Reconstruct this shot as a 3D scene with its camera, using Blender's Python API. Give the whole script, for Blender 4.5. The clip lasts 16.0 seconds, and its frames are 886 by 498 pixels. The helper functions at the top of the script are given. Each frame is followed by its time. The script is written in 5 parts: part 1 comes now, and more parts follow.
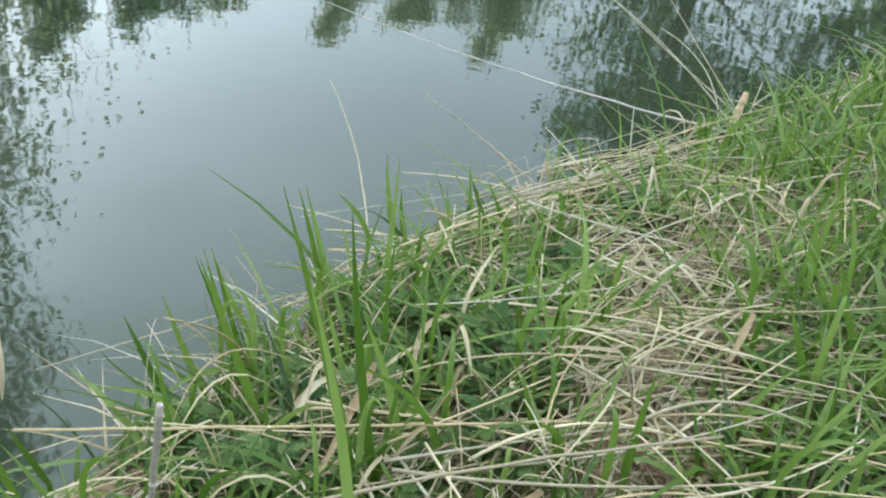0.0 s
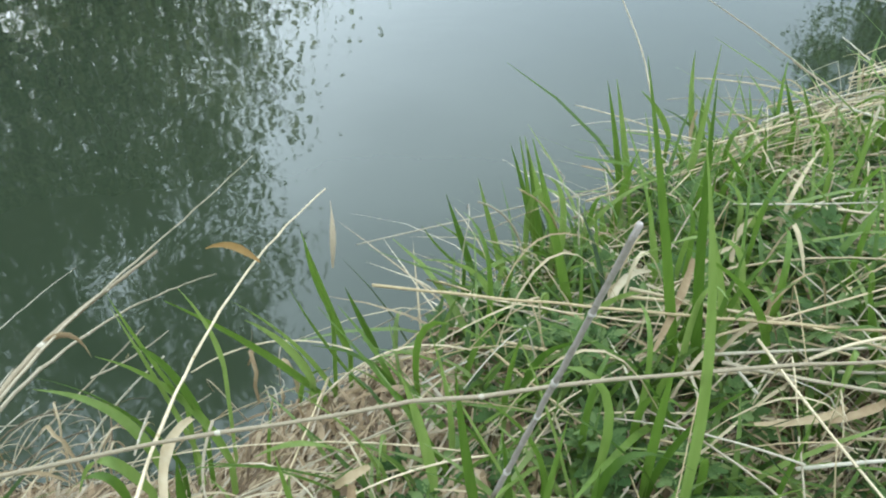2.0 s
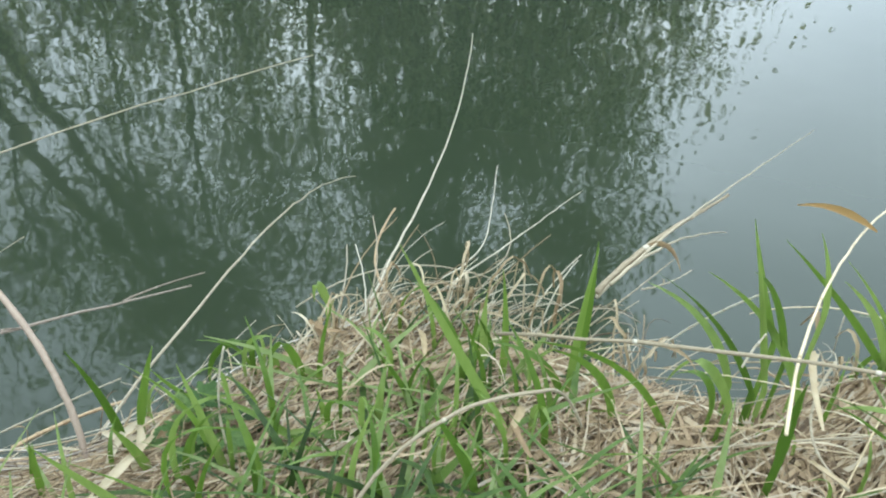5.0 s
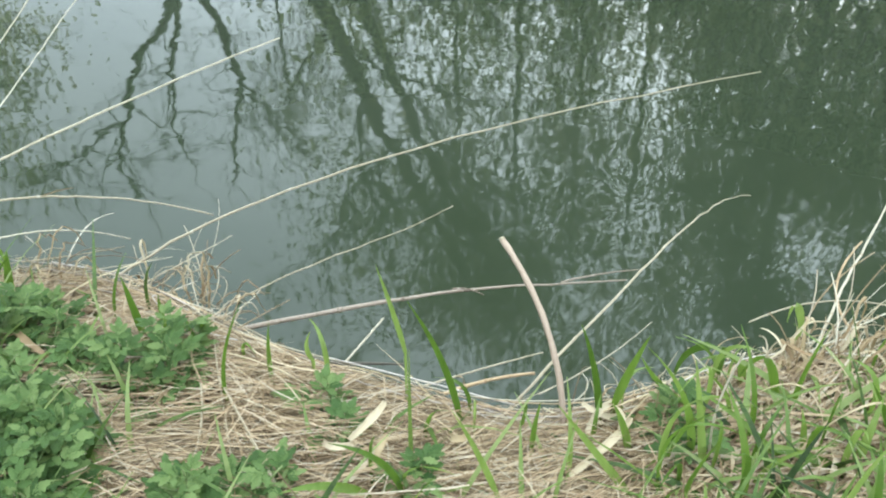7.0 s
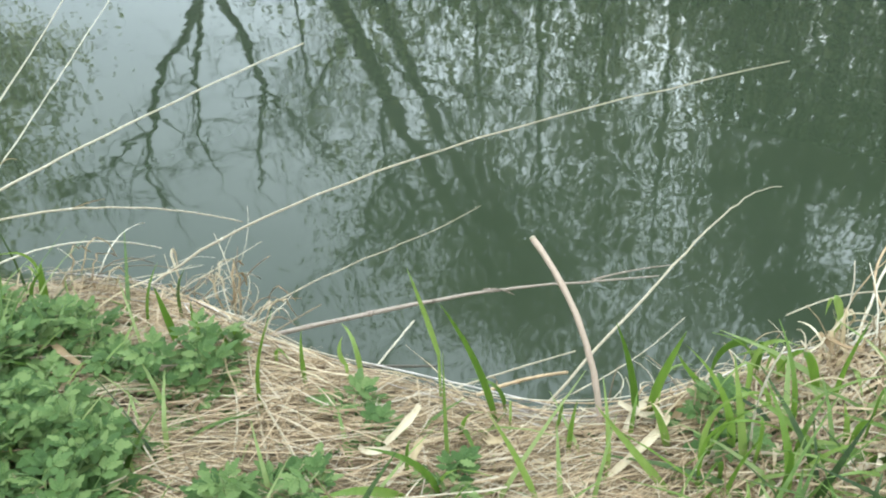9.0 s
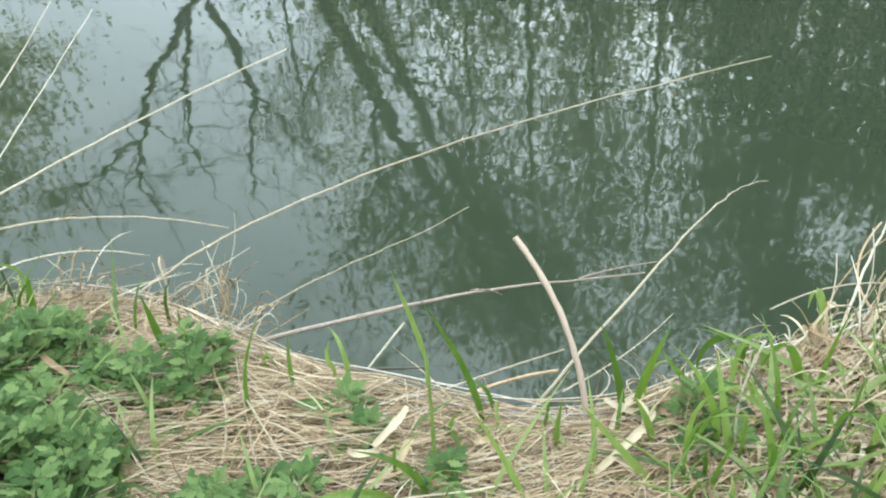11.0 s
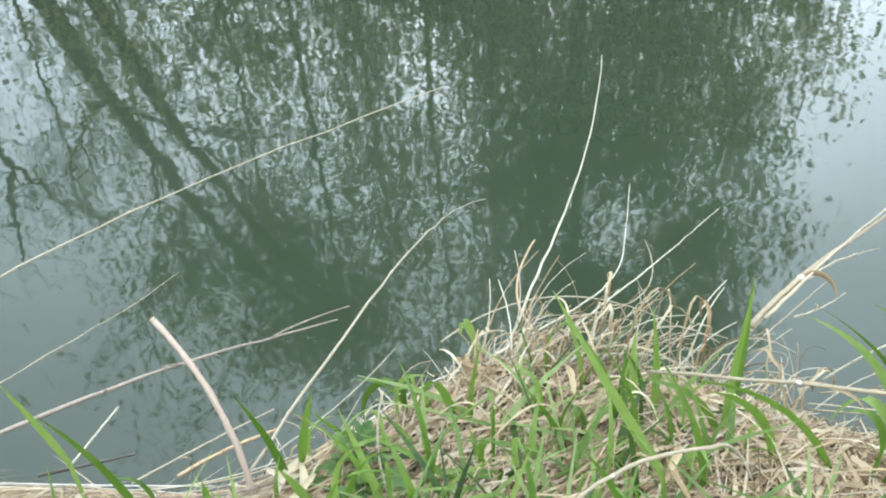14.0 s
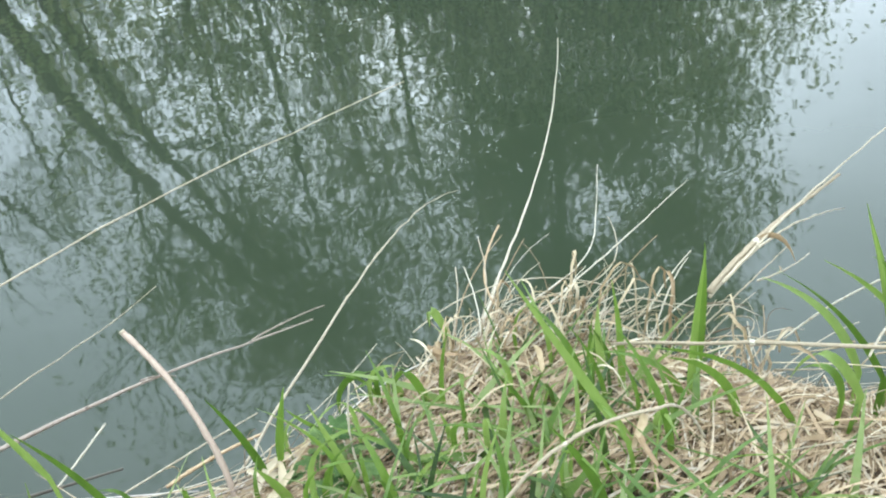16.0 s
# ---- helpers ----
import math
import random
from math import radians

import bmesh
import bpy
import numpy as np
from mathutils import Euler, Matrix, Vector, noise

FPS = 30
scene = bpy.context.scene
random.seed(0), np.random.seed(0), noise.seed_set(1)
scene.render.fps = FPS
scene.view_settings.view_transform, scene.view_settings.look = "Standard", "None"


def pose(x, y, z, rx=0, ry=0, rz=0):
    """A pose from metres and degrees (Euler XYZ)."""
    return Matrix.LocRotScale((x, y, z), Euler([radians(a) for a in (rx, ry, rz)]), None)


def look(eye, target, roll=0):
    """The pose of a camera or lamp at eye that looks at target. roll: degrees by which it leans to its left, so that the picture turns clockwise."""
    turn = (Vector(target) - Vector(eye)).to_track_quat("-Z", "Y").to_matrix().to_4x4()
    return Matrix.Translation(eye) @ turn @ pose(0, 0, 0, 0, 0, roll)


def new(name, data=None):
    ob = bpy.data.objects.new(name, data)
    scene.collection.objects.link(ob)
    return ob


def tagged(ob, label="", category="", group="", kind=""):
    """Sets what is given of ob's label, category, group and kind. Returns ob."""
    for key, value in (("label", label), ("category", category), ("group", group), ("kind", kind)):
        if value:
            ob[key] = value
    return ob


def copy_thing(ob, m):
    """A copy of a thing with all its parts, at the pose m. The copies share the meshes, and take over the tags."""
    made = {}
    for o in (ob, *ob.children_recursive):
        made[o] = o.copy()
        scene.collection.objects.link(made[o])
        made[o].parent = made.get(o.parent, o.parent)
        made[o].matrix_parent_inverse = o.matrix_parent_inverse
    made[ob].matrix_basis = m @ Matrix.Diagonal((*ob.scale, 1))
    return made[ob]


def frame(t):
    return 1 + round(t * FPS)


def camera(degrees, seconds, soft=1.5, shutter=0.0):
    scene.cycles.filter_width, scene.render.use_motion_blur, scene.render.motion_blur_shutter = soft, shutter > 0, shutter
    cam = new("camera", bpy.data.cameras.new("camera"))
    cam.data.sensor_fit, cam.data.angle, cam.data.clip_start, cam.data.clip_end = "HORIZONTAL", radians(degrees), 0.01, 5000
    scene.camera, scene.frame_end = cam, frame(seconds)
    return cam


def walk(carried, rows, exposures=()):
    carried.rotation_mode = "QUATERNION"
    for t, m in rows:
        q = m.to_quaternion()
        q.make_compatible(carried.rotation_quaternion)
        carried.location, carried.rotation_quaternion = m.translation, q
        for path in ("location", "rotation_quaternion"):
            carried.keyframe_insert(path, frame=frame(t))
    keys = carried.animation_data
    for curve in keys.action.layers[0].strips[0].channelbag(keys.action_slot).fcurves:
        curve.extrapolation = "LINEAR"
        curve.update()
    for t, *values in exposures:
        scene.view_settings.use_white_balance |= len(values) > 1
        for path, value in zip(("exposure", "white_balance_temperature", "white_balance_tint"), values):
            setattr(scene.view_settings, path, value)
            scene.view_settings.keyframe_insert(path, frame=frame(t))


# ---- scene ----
cam = camera(54.03, 16.0, soft=2.1)
walk(cam, [
    (0.0, look((0.852, -0.313, 1.262), (2.5112, 0.3067, 0.3339), 7.43)),
    (0.5, look((0.826, -0.274, 1.247), (2.4361, 0.4157, 0.2805), 6.95)),
    (1.0, look((0.792, -0.231, 1.216), (2.2749, 0.6336, 0.1902), 3.67)),
    (1.5, look((0.762, -0.206, 1.193), (2.1265, 0.7781, 0.1112), 1.68)),
    (2.0, look((0.749, -0.184, 1.181), (2.0925, 0.8052, 0.0784), 2.67)),
    (2.5, look((0.744, -0.175, 1.176), (2.0524, 0.8434, 0.0571), 2.27)),
    (3.0, look((0.738, -0.164, 1.166), (2.0333, 0.8589, 0.0363), 2.50)),
    (3.5, look((0.684, -0.137, 1.165), (1.9187, 0.9449, 0.0233), 2.97)),
    (4.0, look((0.621, -0.107, 1.169), (1.7202, 1.0821, -0.0039), 3.21)),
    (4.5, look((0.521, -0.077, 1.174), (1.4411, 1.2552, -0.0005), 3.44)),
    (5.0, look((0.356, -0.039, 1.168), (1.0581, 1.4083, -0.0198), 3.98)),
    (7.5, look((-0.004, -0.007, 1.202), (0.0101, 1.5889, -0.0027), -1.16)),
    (8.0, look((-0.000, 0.000, 1.200), (-0.0000, 1.5934, -0.0089), -2.05)),
    (8.5, look((-0.002, -0.003, 1.195), (0.0060, 1.5934, -0.0093), -2.37)),
    (11.0, look((0.018, -0.012, 1.201), (0.0425, 1.5859, -0.0016), -3.68)),
    (11.5, look((0.023, -0.024, 1.217), (0.0839, 1.5826, 0.0272), -3.18)),
    (12.0, look((0.043, -0.023, 1.211), (0.1525, 1.5888, 0.0323), -2.46)),
    (12.5, look((0.098, -0.002, 1.210), (0.2795, 1.5997, 0.0263), -2.06)),
    (13.0, look((0.158, 0.001, 1.212), (0.4382, 1.5898, 0.0303), -2.08)),
    (13.5, look((0.235, 0.001, 1.209), (0.6184, 1.5719, 0.0318), -1.98)),
    (14.0, look((0.323, -0.006, 1.216), (0.7720, 1.5497, 0.0429), -3.51)),
    (14.5, look((0.349, -0.036, 1.219), (0.8473, 1.5115, 0.0551), -5.08)),
    (15.0, look((0.361, -0.052, 1.223), (0.8739, 1.4913, 0.0596), -6.41)),
    (15.5, look((0.349, -0.046, 1.214), (0.8333, 1.4974, 0.0378), -7.38)),
    (16.0, look((0.363, -0.046, 1.216), (0.8298, 1.4976, 0.0341), -7.56)),
], [(0.0, 1.44, 6150, 9), (3.0, 1.56, 6150, 9), (4.5, 1.60, 6150, 10), (7.5, 1.98, 6400, 10), (12.5, 2.04, 6350, 11), (14.5, 2.08, 6150, 13), (16.0, 2.08, 6150, 13)])

# ---- world, sun ----
SUN_AZ, SUN_EL = 23.0, 17.0
world = bpy.data.worlds.new("sky")
scene.world = world
world.use_nodes = True
wn, wl = world.node_tree.nodes, world.node_tree.links
wn.clear()
sky = wn.new("ShaderNodeTexSky")
sky.sky_type, sky.sun_disc = "NISHITA", False
sky.sun_elevation, sky.sun_rotation = radians(SUN_EL), radians(SUN_AZ)
sky.dust_density, sky.air_density = 1.0, 1.0
tc = wn.new("ShaderNodeTexCoord")
cloud_map = wn.new("ShaderNodeMapping")
cloud_map.inputs["Scale"].default_value = (1.0, 1.0, 2.2)
cloud = wn.new("ShaderNodeTexNoise")
cloud.inputs["Scale"].default_value, cloud.inputs["Detail"].default_value = 2.6, 5.0
ramp = wn.new("ShaderNodeMapRange")
ramp.inputs["From Min"].default_value, ramp.inputs["From Max"].default_value = 0.36, 0.66
ramp.inputs["To Min"].default_value, ramp.inputs["To Max"].default_value = 0.72, 0.94
mixc = wn.new("ShaderNodeMix")
mixc.data_type = "RGBA"
up = wn.new("ShaderNodeSeparateXYZ")
lift = wn.new("ShaderNodeMapRange")
lift.inputs["To Min"].default_value, lift.inputs["To Max"].default_value = 0.40, 1.95
deck = wn.new("ShaderNodeVectorMath")
deck.operation = "SCALE"
deck.inputs[0].default_value = (7.0, 8.2, 8.8)
near_sun = wn.new("ShaderNodeVectorMath")
near_sun.operation = "DOT_PRODUCT"
near_sun.inputs[1].default_value = (math.sin(radians(SUN_AZ)) * math.cos(radians(SUN_EL)), math.cos(radians(SUN_AZ)) * math.cos(radians(SUN_EL)), math.sin(radians(SUN_EL)))
halo = wn.new("ShaderNodeMath")
halo.operation, halo.inputs[1].default_value = "POWER", 8.0
clear = wn.new("ShaderNodeMath")
clear.operation, clear.inputs[1].default_value = "MAXIMUM", 0.0
bright = wn.new("ShaderNodeMath")
bright.operation, bright.inputs[1].default_value = "MULTIPLY_ADD", 1.9
bright.inputs[2].default_value = 0.78
total = wn.new("ShaderNodeMath")
total.operation = "MULTIPLY"
bg = wn.new("ShaderNodeBackground")
bg.inputs["Strength"].default_value = 0.12
wo = wn.new("ShaderNodeOutputWorld")
wl.new(tc.outputs["Generated"], cloud_map.inputs["Vector"])
wl.new(cloud_map.outputs["Vector"], cloud.inputs["Vector"])
wl.new(cloud.outputs["Fac"], ramp.inputs["Value"])
wl.new(ramp.outputs["Result"], mixc.inputs["Factor"])
wl.new(tc.outputs["Generated"], up.inputs["Vector"])
wl.new(up.outputs["Z"], lift.inputs["Value"])
wl.new(tc.outputs["Generated"], near_sun.inputs[0])
wl.new(near_sun.outputs["Value"], clear.inputs[0])
wl.new(clear.outputs["Value"], halo.inputs[0])
wl.new(halo.outputs["Value"], bright.inputs[0])
wl.new(bright.outputs["Value"], total.inputs[0])
wl.new(lift.outputs["Result"], total.inputs[1])
wl.new(total.outputs["Value"], deck.inputs["Scale"])
wl.new(deck.outputs["Vector"], mixc.inputs["B"])
wl.new(sky.outputs["Color"], mixc.inputs["A"])
wl.new(mixc.outputs["Result"], bg.inputs["Color"])
wl.new(bg.outputs["Background"], wo.inputs["Surface"])

sun = new("sun", bpy.data.lights.new("sun", "SUN"))
sun.data.energy, sun.data.angle, sun.data.color = 2.0, radians(0.6), (1.0, 0.93, 0.82)
sd = Vector((math.sin(radians(SUN_AZ)) * math.cos(radians(SUN_EL)), math.cos(radians(SUN_AZ)) * math.cos(radians(SUN_EL)), math.sin(radians(SUN_EL))))
sun.matrix_world = look(sd * 60, (0, 0, 0))


# ---- materials ----
def mat(name, colours, rough=0.6, scale=30.0, bump=0.2, translucent=0.0, island=True, stretch=(1, 1, 1), spec=0.4, streak=0.25):
    """A surface whose tone runs over the given colours: by piece, and by grain of the given scale."""
    m = bpy.data.materials.new(name)
    m.use_nodes = True
    n, l = m.node_tree.nodes, m.node_tree.links
    b = n["Principled BSDF"]
    b.inputs["Roughness"].default_value = rough
    b.inputs["Specular IOR Level"].default_value = spec
    co = n.new("ShaderNodeTexCoord")
    mp = n.new("ShaderNodeMapping")
    mp.inputs["Scale"].default_value = stretch
    l.new(co.outputs["Object"], mp.inputs["Vector"])
    nz = n.new("ShaderNodeTexNoise")
    nz.inputs["Scale"].default_value, nz.inputs["Detail"].default_value = scale, 4.0
    l.new(mp.outputs["Vector"], nz.inputs["Vector"])
    big = n.new("ShaderNodeTexNoise")
    big.inputs["Scale"].default_value, big.inputs["Detail"].default_value = scale * 0.08, 3.0
    l.new(mp.outputs["Vector"], big.inputs["Vector"])
    add = n.new("ShaderNodeMath")
    add.operation = "MULTIPLY_ADD"
    l.new(nz.outputs["Fac"], add.inputs[0])
    add.inputs[1].default_value = streak * 2
    if island:
        geo = n.new("ShaderNodeNewGeometry")
        inf = n.new("ShaderNodeObjectInfo")
        both = n.new("ShaderNodeMath")
        both.operation = "ADD"
        l.new(geo.outputs["Random Per Island"], both.inputs[0])
        l.new(inf.outputs["Random"], both.inputs[1])
        fr = n.new("ShaderNodeMath")
        fr.operation = "FRACT"
        l.new(both.outputs["Value"], fr.inputs[0])
        sh = n.new("ShaderNodeMath")
        sh.operation = "SUBTRACT"
        l.new(fr.outputs["Value"], sh.inputs[0])
        sh.inputs[1].default_value = streak
        l.new(sh.outputs["Value"], add.inputs[2])
    else:
        l.new(big.outputs["Fac"], add.inputs[2])
        add.inputs[1].default_value = streak
    cr = n.new("ShaderNodeValToRGB")
    e = cr.color_ramp.elements
    while len(e) < len(colours):
        e.new(0.5)
    for i, c in enumerate(colours):
        e[i].position = i / (len(colours) - 1) if island else 0.3 + 0.55 * i / (len(colours) - 1)
        e[i].color = (*c, 1)
    l.new(add.outputs["Value"], cr.inputs["Fac"])
    l.new(cr.outputs["Color"], b.inputs["Base Color"])
    if bump:
        bp = n.new("ShaderNodeBump")
        bp.inputs["Strength"].default_value, bp.inputs["Distance"].default_value = bump, 0.004
        l.new(nz.outputs["Fac"], bp.inputs["Height"])
        l.new(bp.outputs["Normal"], b.inputs["Normal"])
    if translucent:
        tr = n.new("ShaderNodeBsdfTranslucent")
        mx = n.new("ShaderNodeMixShader")
        mx.inputs["Fac"].default_value = translucent
        l.new(cr.outputs["Color"], tr.inputs["Color"])
        l.new(b.outputs["BSDF"], mx.inputs[1])
        l.new(tr.outputs["BSDF"], mx.inputs[2])
        l.new(mx.outputs["Shader"], n["Material Output"].inputs["Surface"])
    return m


GREEN = mat("fresh_grass", [(0.022, 0.044, 0.008), (0.075, 0.135, 0.02), (0.15, 0.218, 0.048), (0.235, 0.285, 0.10)], 0.42, 60, 0.1, 0.42)
BLADE = mat("reed_blade", [(0.07, 0.135, 0.016), (0.135, 0.225, 0.032), (0.245, 0.33, 0.085)], 0.4, 90, 0.15, 0.55, stretch=(1, 1, 0.1))
STRAW = mat("dry_straw", [(0.10, 0.06, 0.028), (0.19, 0.125, 0.062), (0.30, 0.205, 0.115), (0.40, 0.295, 0.175), (0.40, 0.335, 0.245)], 0.6, 80, 0.3, 0.12)
DRYLEAF = mat("withered_leaf", [(0.22, 0.14, 0.07), (0.38, 0.285, 0.16), (0.50, 0.42, 0.29)], 0.65, 70, 0.4, 0.2)
ORANGE = mat("orange_leaf", [(0.30, 0.175, 0.055), (0.42, 0.275, 0.105)], 0.6, 70, 0.4, 0.25)
PALE = mat("bleached_stem", [(0.26, 0.205, 0.13), (0.37, 0.31, 0.215), (0.50, 0.445, 0.345)], 0.75, 190, 0.5, streak=0.4)
CREAM = mat("bleached_blade", [(0.33, 0.25, 0.145), (0.50, 0.405, 0.25), (0.66, 0.57, 0.41)], 0.6, 60, 0.3, 0.25)
REED = mat("straw_yellow_stem", [(0.33, 0.245, 0.125), (0.48, 0.37, 0.22), (0.62, 0.50, 0.335)], 0.6, 170, 0.5, streak=0.4)
TAN = mat("tan_stem", [(0.33, 0.22, 0.12), (0.48, 0.34, 0.20)], 0.6, 110, 0.4)
GREY = mat("grey_weathered_stem", [(0.34, 0.29, 0.25), (0.48, 0.42, 0.37), (0.60, 0.54, 0.48)], 0.8, 160, 0.9, streak=0.45)
BROWN = mat("brown_dead_branch", [(0.15, 0.11, 0.08), (0.25, 0.195, 0.15), (0.36, 0.30, 0.245)], 0.8, 160, 0.9, streak=0.45)
PINK = mat("reddish_cut_stem", [(0.28, 0.20, 0.145), (0.43, 0.335, 0.255)], 0.6, 120, 0.5)
TURF = mat("meadow_turf", [(0.028, 0.042, 0.012), (0.055, 0.075, 0.02), (0.10, 0.105, 0.045)], 0.9, 14, 0.9, island=False, streak=0.5)
SOIL = mat("bank_soil", [(0.045, 0.032, 0.02), (0.105, 0.076, 0.045), (0.18, 0.135, 0.082)], 0.9, 26, 0.9, island=False, streak=0.5)
HERB = mat("herb_leaf", [(0.045, 0.10, 0.02), (0.10, 0.175, 0.045), (0.19, 0.265, 0.085)], 0.5, 120, 0.5, 0.4)
NSTEM = mat("herb_stem", [(0.10, 0.16, 0.05), (0.16, 0.20, 0.07)], 0.6, 80, 0.2)
BARK = mat("tree_bark", [(0.035, 0.03, 0.022), (0.07, 0.06, 0.045), (0.11, 0.10, 0.08)], 0.9, 9, 0.8, island=False, streak=0.4)
SPRING = mat("spring_leaf", [(0.17, 0.20, 0.085), (0.28, 0.31, 0.14), (0.40, 0.42, 0.24)], 0.6, 8, 0.0, 0.55)
TWIG = mat("bare_twig_spray", [(0.06, 0.055, 0.04), (0.12, 0.11, 0.08)], 0.8, 8, 0.0)
IVY = mat("dark_ivy_leaf", [(0.045, 0.085, 0.012), (0.08, 0.135, 0.022), (0.13, 0.19, 0.04)], 0.45, 8, 0.0, 0.4)

WATER = bpy.data.materials.new("river_water")
WATER.use_nodes = True
n, l = WATER.node_tree.nodes, WATER.node_tree.links
b = n["Principled BSDF"]
b.inputs["Roughness"].default_value, b.inputs["IOR"].default_value = 0.027, 1.333
co = n.new("ShaderNodeTexCoord")
murk = n.new("ShaderNodeTexNoise")
murk.inputs["Scale"].default_value, murk.inputs["Detail"].default_value = 0.5, 3.0
l.new(co.outputs["Object"], murk.inputs["Vector"])
cr = n.new("ShaderNodeValToRGB")
cr.color_ramp.elements[0].position, cr.color_ramp.elements[1].position = 0.3, 0.75
cr.color_ramp.elements[0].color, cr.color_ramp.elements[1].color = (0.0215, 0.030, 0.0165, 1), (0.0275, 0.0355, 0.0215, 1)
l.new(murk.outputs["Fac"], cr.inputs["Fac"])
l.new(cr.outputs["Color"], b.inputs["Base Color"])
rip = n.new("ShaderNodeTexNoise")
rip.inputs["Scale"].default_value, rip.inputs["Detail"].default_value = 8.0, 1.5
rip2 = n.new("ShaderNodeTexNoise")
rip2.inputs["Scale"].default_value, rip2.inputs["Detail"].default_value = 1.1, 2.0
l.new(co.outputs["Object"], rip.inputs["Vector"])
l.new(co.outputs["Object"], rip2.inputs["Vector"])
bp = n.new("ShaderNodeBump")
bp.inputs["Strength"].default_value, bp.inputs["Distance"].default_value = 0.5, 0.0012
bp2 = n.new("ShaderNodeBump")
bp2.inputs["Strength"].default_value, bp2.inputs["Distance"].default_value = 0.5, 0.009
l.new(rip.outputs["Fac"], bp.inputs["Height"])
l.new(rip2.outputs["Fac"], bp2.inputs["Height"])
l.new(bp2.outputs["Normal"], bp.inputs["Normal"])
l.new(bp.outputs["Normal"], b.inputs["Normal"])


# ---- mesh helpers ----
def mesh_object(name, verts, faces, material, parent=None, label="", smooth=True):
    me = bpy.data.meshes.new(name)
    me.from_pydata([tuple(v) for v in verts], [], faces)
    me.materials.append(material)
    if smooth:
        me.polygons.foreach_set("use_smooth", [True] * len(me.polygons))
    me.update()
    ob = new(name, me)
    ob.parent = parent
    if label:
        ob["label"] = label
    return ob


def empty(name, at):
    ob = new(name)
    ob.empty_display_size = 0.05
    ob.location = at
    return ob


def shifted(verts, at):
    return [Vector(v) - Vector(at) for v in verts]


def bezier(a, m, c, n):
    """n + 1 points of the bow from a to c whose middle passes through m."""
    a, m, c = Vector(a), Vector(m), Vector(c)
    f = (m - a).length / max(1e-6, (m - a).length + (c - m).length)
    f = min(0.75, max(0.25, f))
    k = (m - a * (1 - f) ** 2 - c * f * f) / (2 * f * (1 - f))
    return [a * (1 - s) ** 2 + k * 2 * s * (1 - s) + c * s * s for s in (i / n for i in range(n + 1))]


def cubic(a, b, c, d, n):
    """n + 1 points of the curve from a to d that b and c draw to themselves."""
    a, b, c, d = Vector(a), Vector(b), Vector(c), Vector(d)
    return [a * (1 - s) ** 3 + b * 3 * s * (1 - s) ** 2 + c * 3 * s * s * (1 - s) + d * s ** 3 for s in (i / n for i in range(n + 1))]


def tube(points, radii, sides=6, cap=True):
    verts, faces = [], []
    side = Vector((0, 0, 1))
    for i, p in enumerate(points):
        d = (points[min(i + 1, len(points) - 1)] - points[max(i - 1, 0)]).normalized()
        u = d.cross(side)
        u = (u if u.length > 0.05 else d.cross(Vector((1, 0, 0)))).normalized()
        w = d.cross(u)
        for k in range(sides):
            a = 2 * math.pi * k / sides
            verts.append(p + (u * math.cos(a) + w * math.sin(a)) * radii[i])
    for i in range(len(points) - 1):
        for k in range(sides):
            a, c = i * sides + k, i * sides + (k + 1) % sides
            faces.append((a, c, c + sides, a + sides))
    if cap:
        faces.append(tuple(range(sides))[::-1])
        faces.append(tuple(range(len(verts) - sides, len(verts))))
    return verts, faces


def join(pieces):
    verts, faces = [], []
    for v, f in pieces:
        k = len(verts)
        verts += v
        faces += [tuple(i + k for i in q) for q in f]
    return verts, faces


def ribbon(points, widths, across, fold=0.25):
    """A blade along the points, folded along its midrib."""
    verts, faces = [], []
    for i, p in enumerate(points):
        d = (points[min(i + 1, len(points) - 1)] - points[max(i - 1, 0)]).normalized()
        u = (across - d * across.dot(d)).normalized()
        up = u.cross(d)
        w = widths[i] / 2
        verts += [p - u * w + up * w * fold, p, p + u * w + up * w * fold]
    for i in range(len(points) - 1):
        for k in (0, 1):
            a = i * 3 + k
            faces.append((a, a + 1, a + 4, a + 3))
    return verts, faces


def strips(root, az, length, width, lean, bend, rise, droop, segs, sway=None, drape=False):
    """Many narrow leaves at once: arrays of roots, headings, lengths, widths and shapes."""
    cnt = len(az)
    s = np.linspace(0, 1, segs + 1)[None, :]
    out = (lean[:, None] * s + bend[:, None] * s ** 2) * length[:, None]
    up = (rise[:, None] * s - droop[:, None] * s ** 2) * length[:, None]
    hx, hy = np.cos(az)[:, None], np.sin(az)[:, None]
    turn = np.random.uniform(-0.6, 0.6, cnt)[:, None]
    sx, sy = -np.sin(az[:, None] + turn), np.cos(az[:, None] + turn)
    side = 0 if sway is None else sway[:, None] * s ** 2 * length[:, None]
    c = np.stack([root[:, 0:1] + hx * out - hy * side, root[:, 1:2] + hy * out + hx * side, root[:, 2:3] + up], -1)
    if drape:
        flat = land(c[..., 0], c[..., 1]) - land(root[:, 0:1], root[:, 1:2])
        c[..., 2] += np.maximum(flat, -0.9 * s * length[:, None])
    w = (width[:, None] * 0.5) * (1 - s ** 2.5 * 0.92)
    tilt = np.random.uniform(-0.5, 0.5, cnt)[:, None] * w
    off = np.stack([sx * w, sy * w, tilt], -1)
    v = np.stack([c - off, c + off], 2).reshape(-1, 3)
    k = np.arange(cnt)[:, None] * (segs + 1) * 2 + np.arange(segs)[None, :] * 2
    k = k.reshape(-1, 1)
    f = np.concatenate([k, k + 1, k + 3, k + 2], 1)
    return v, f


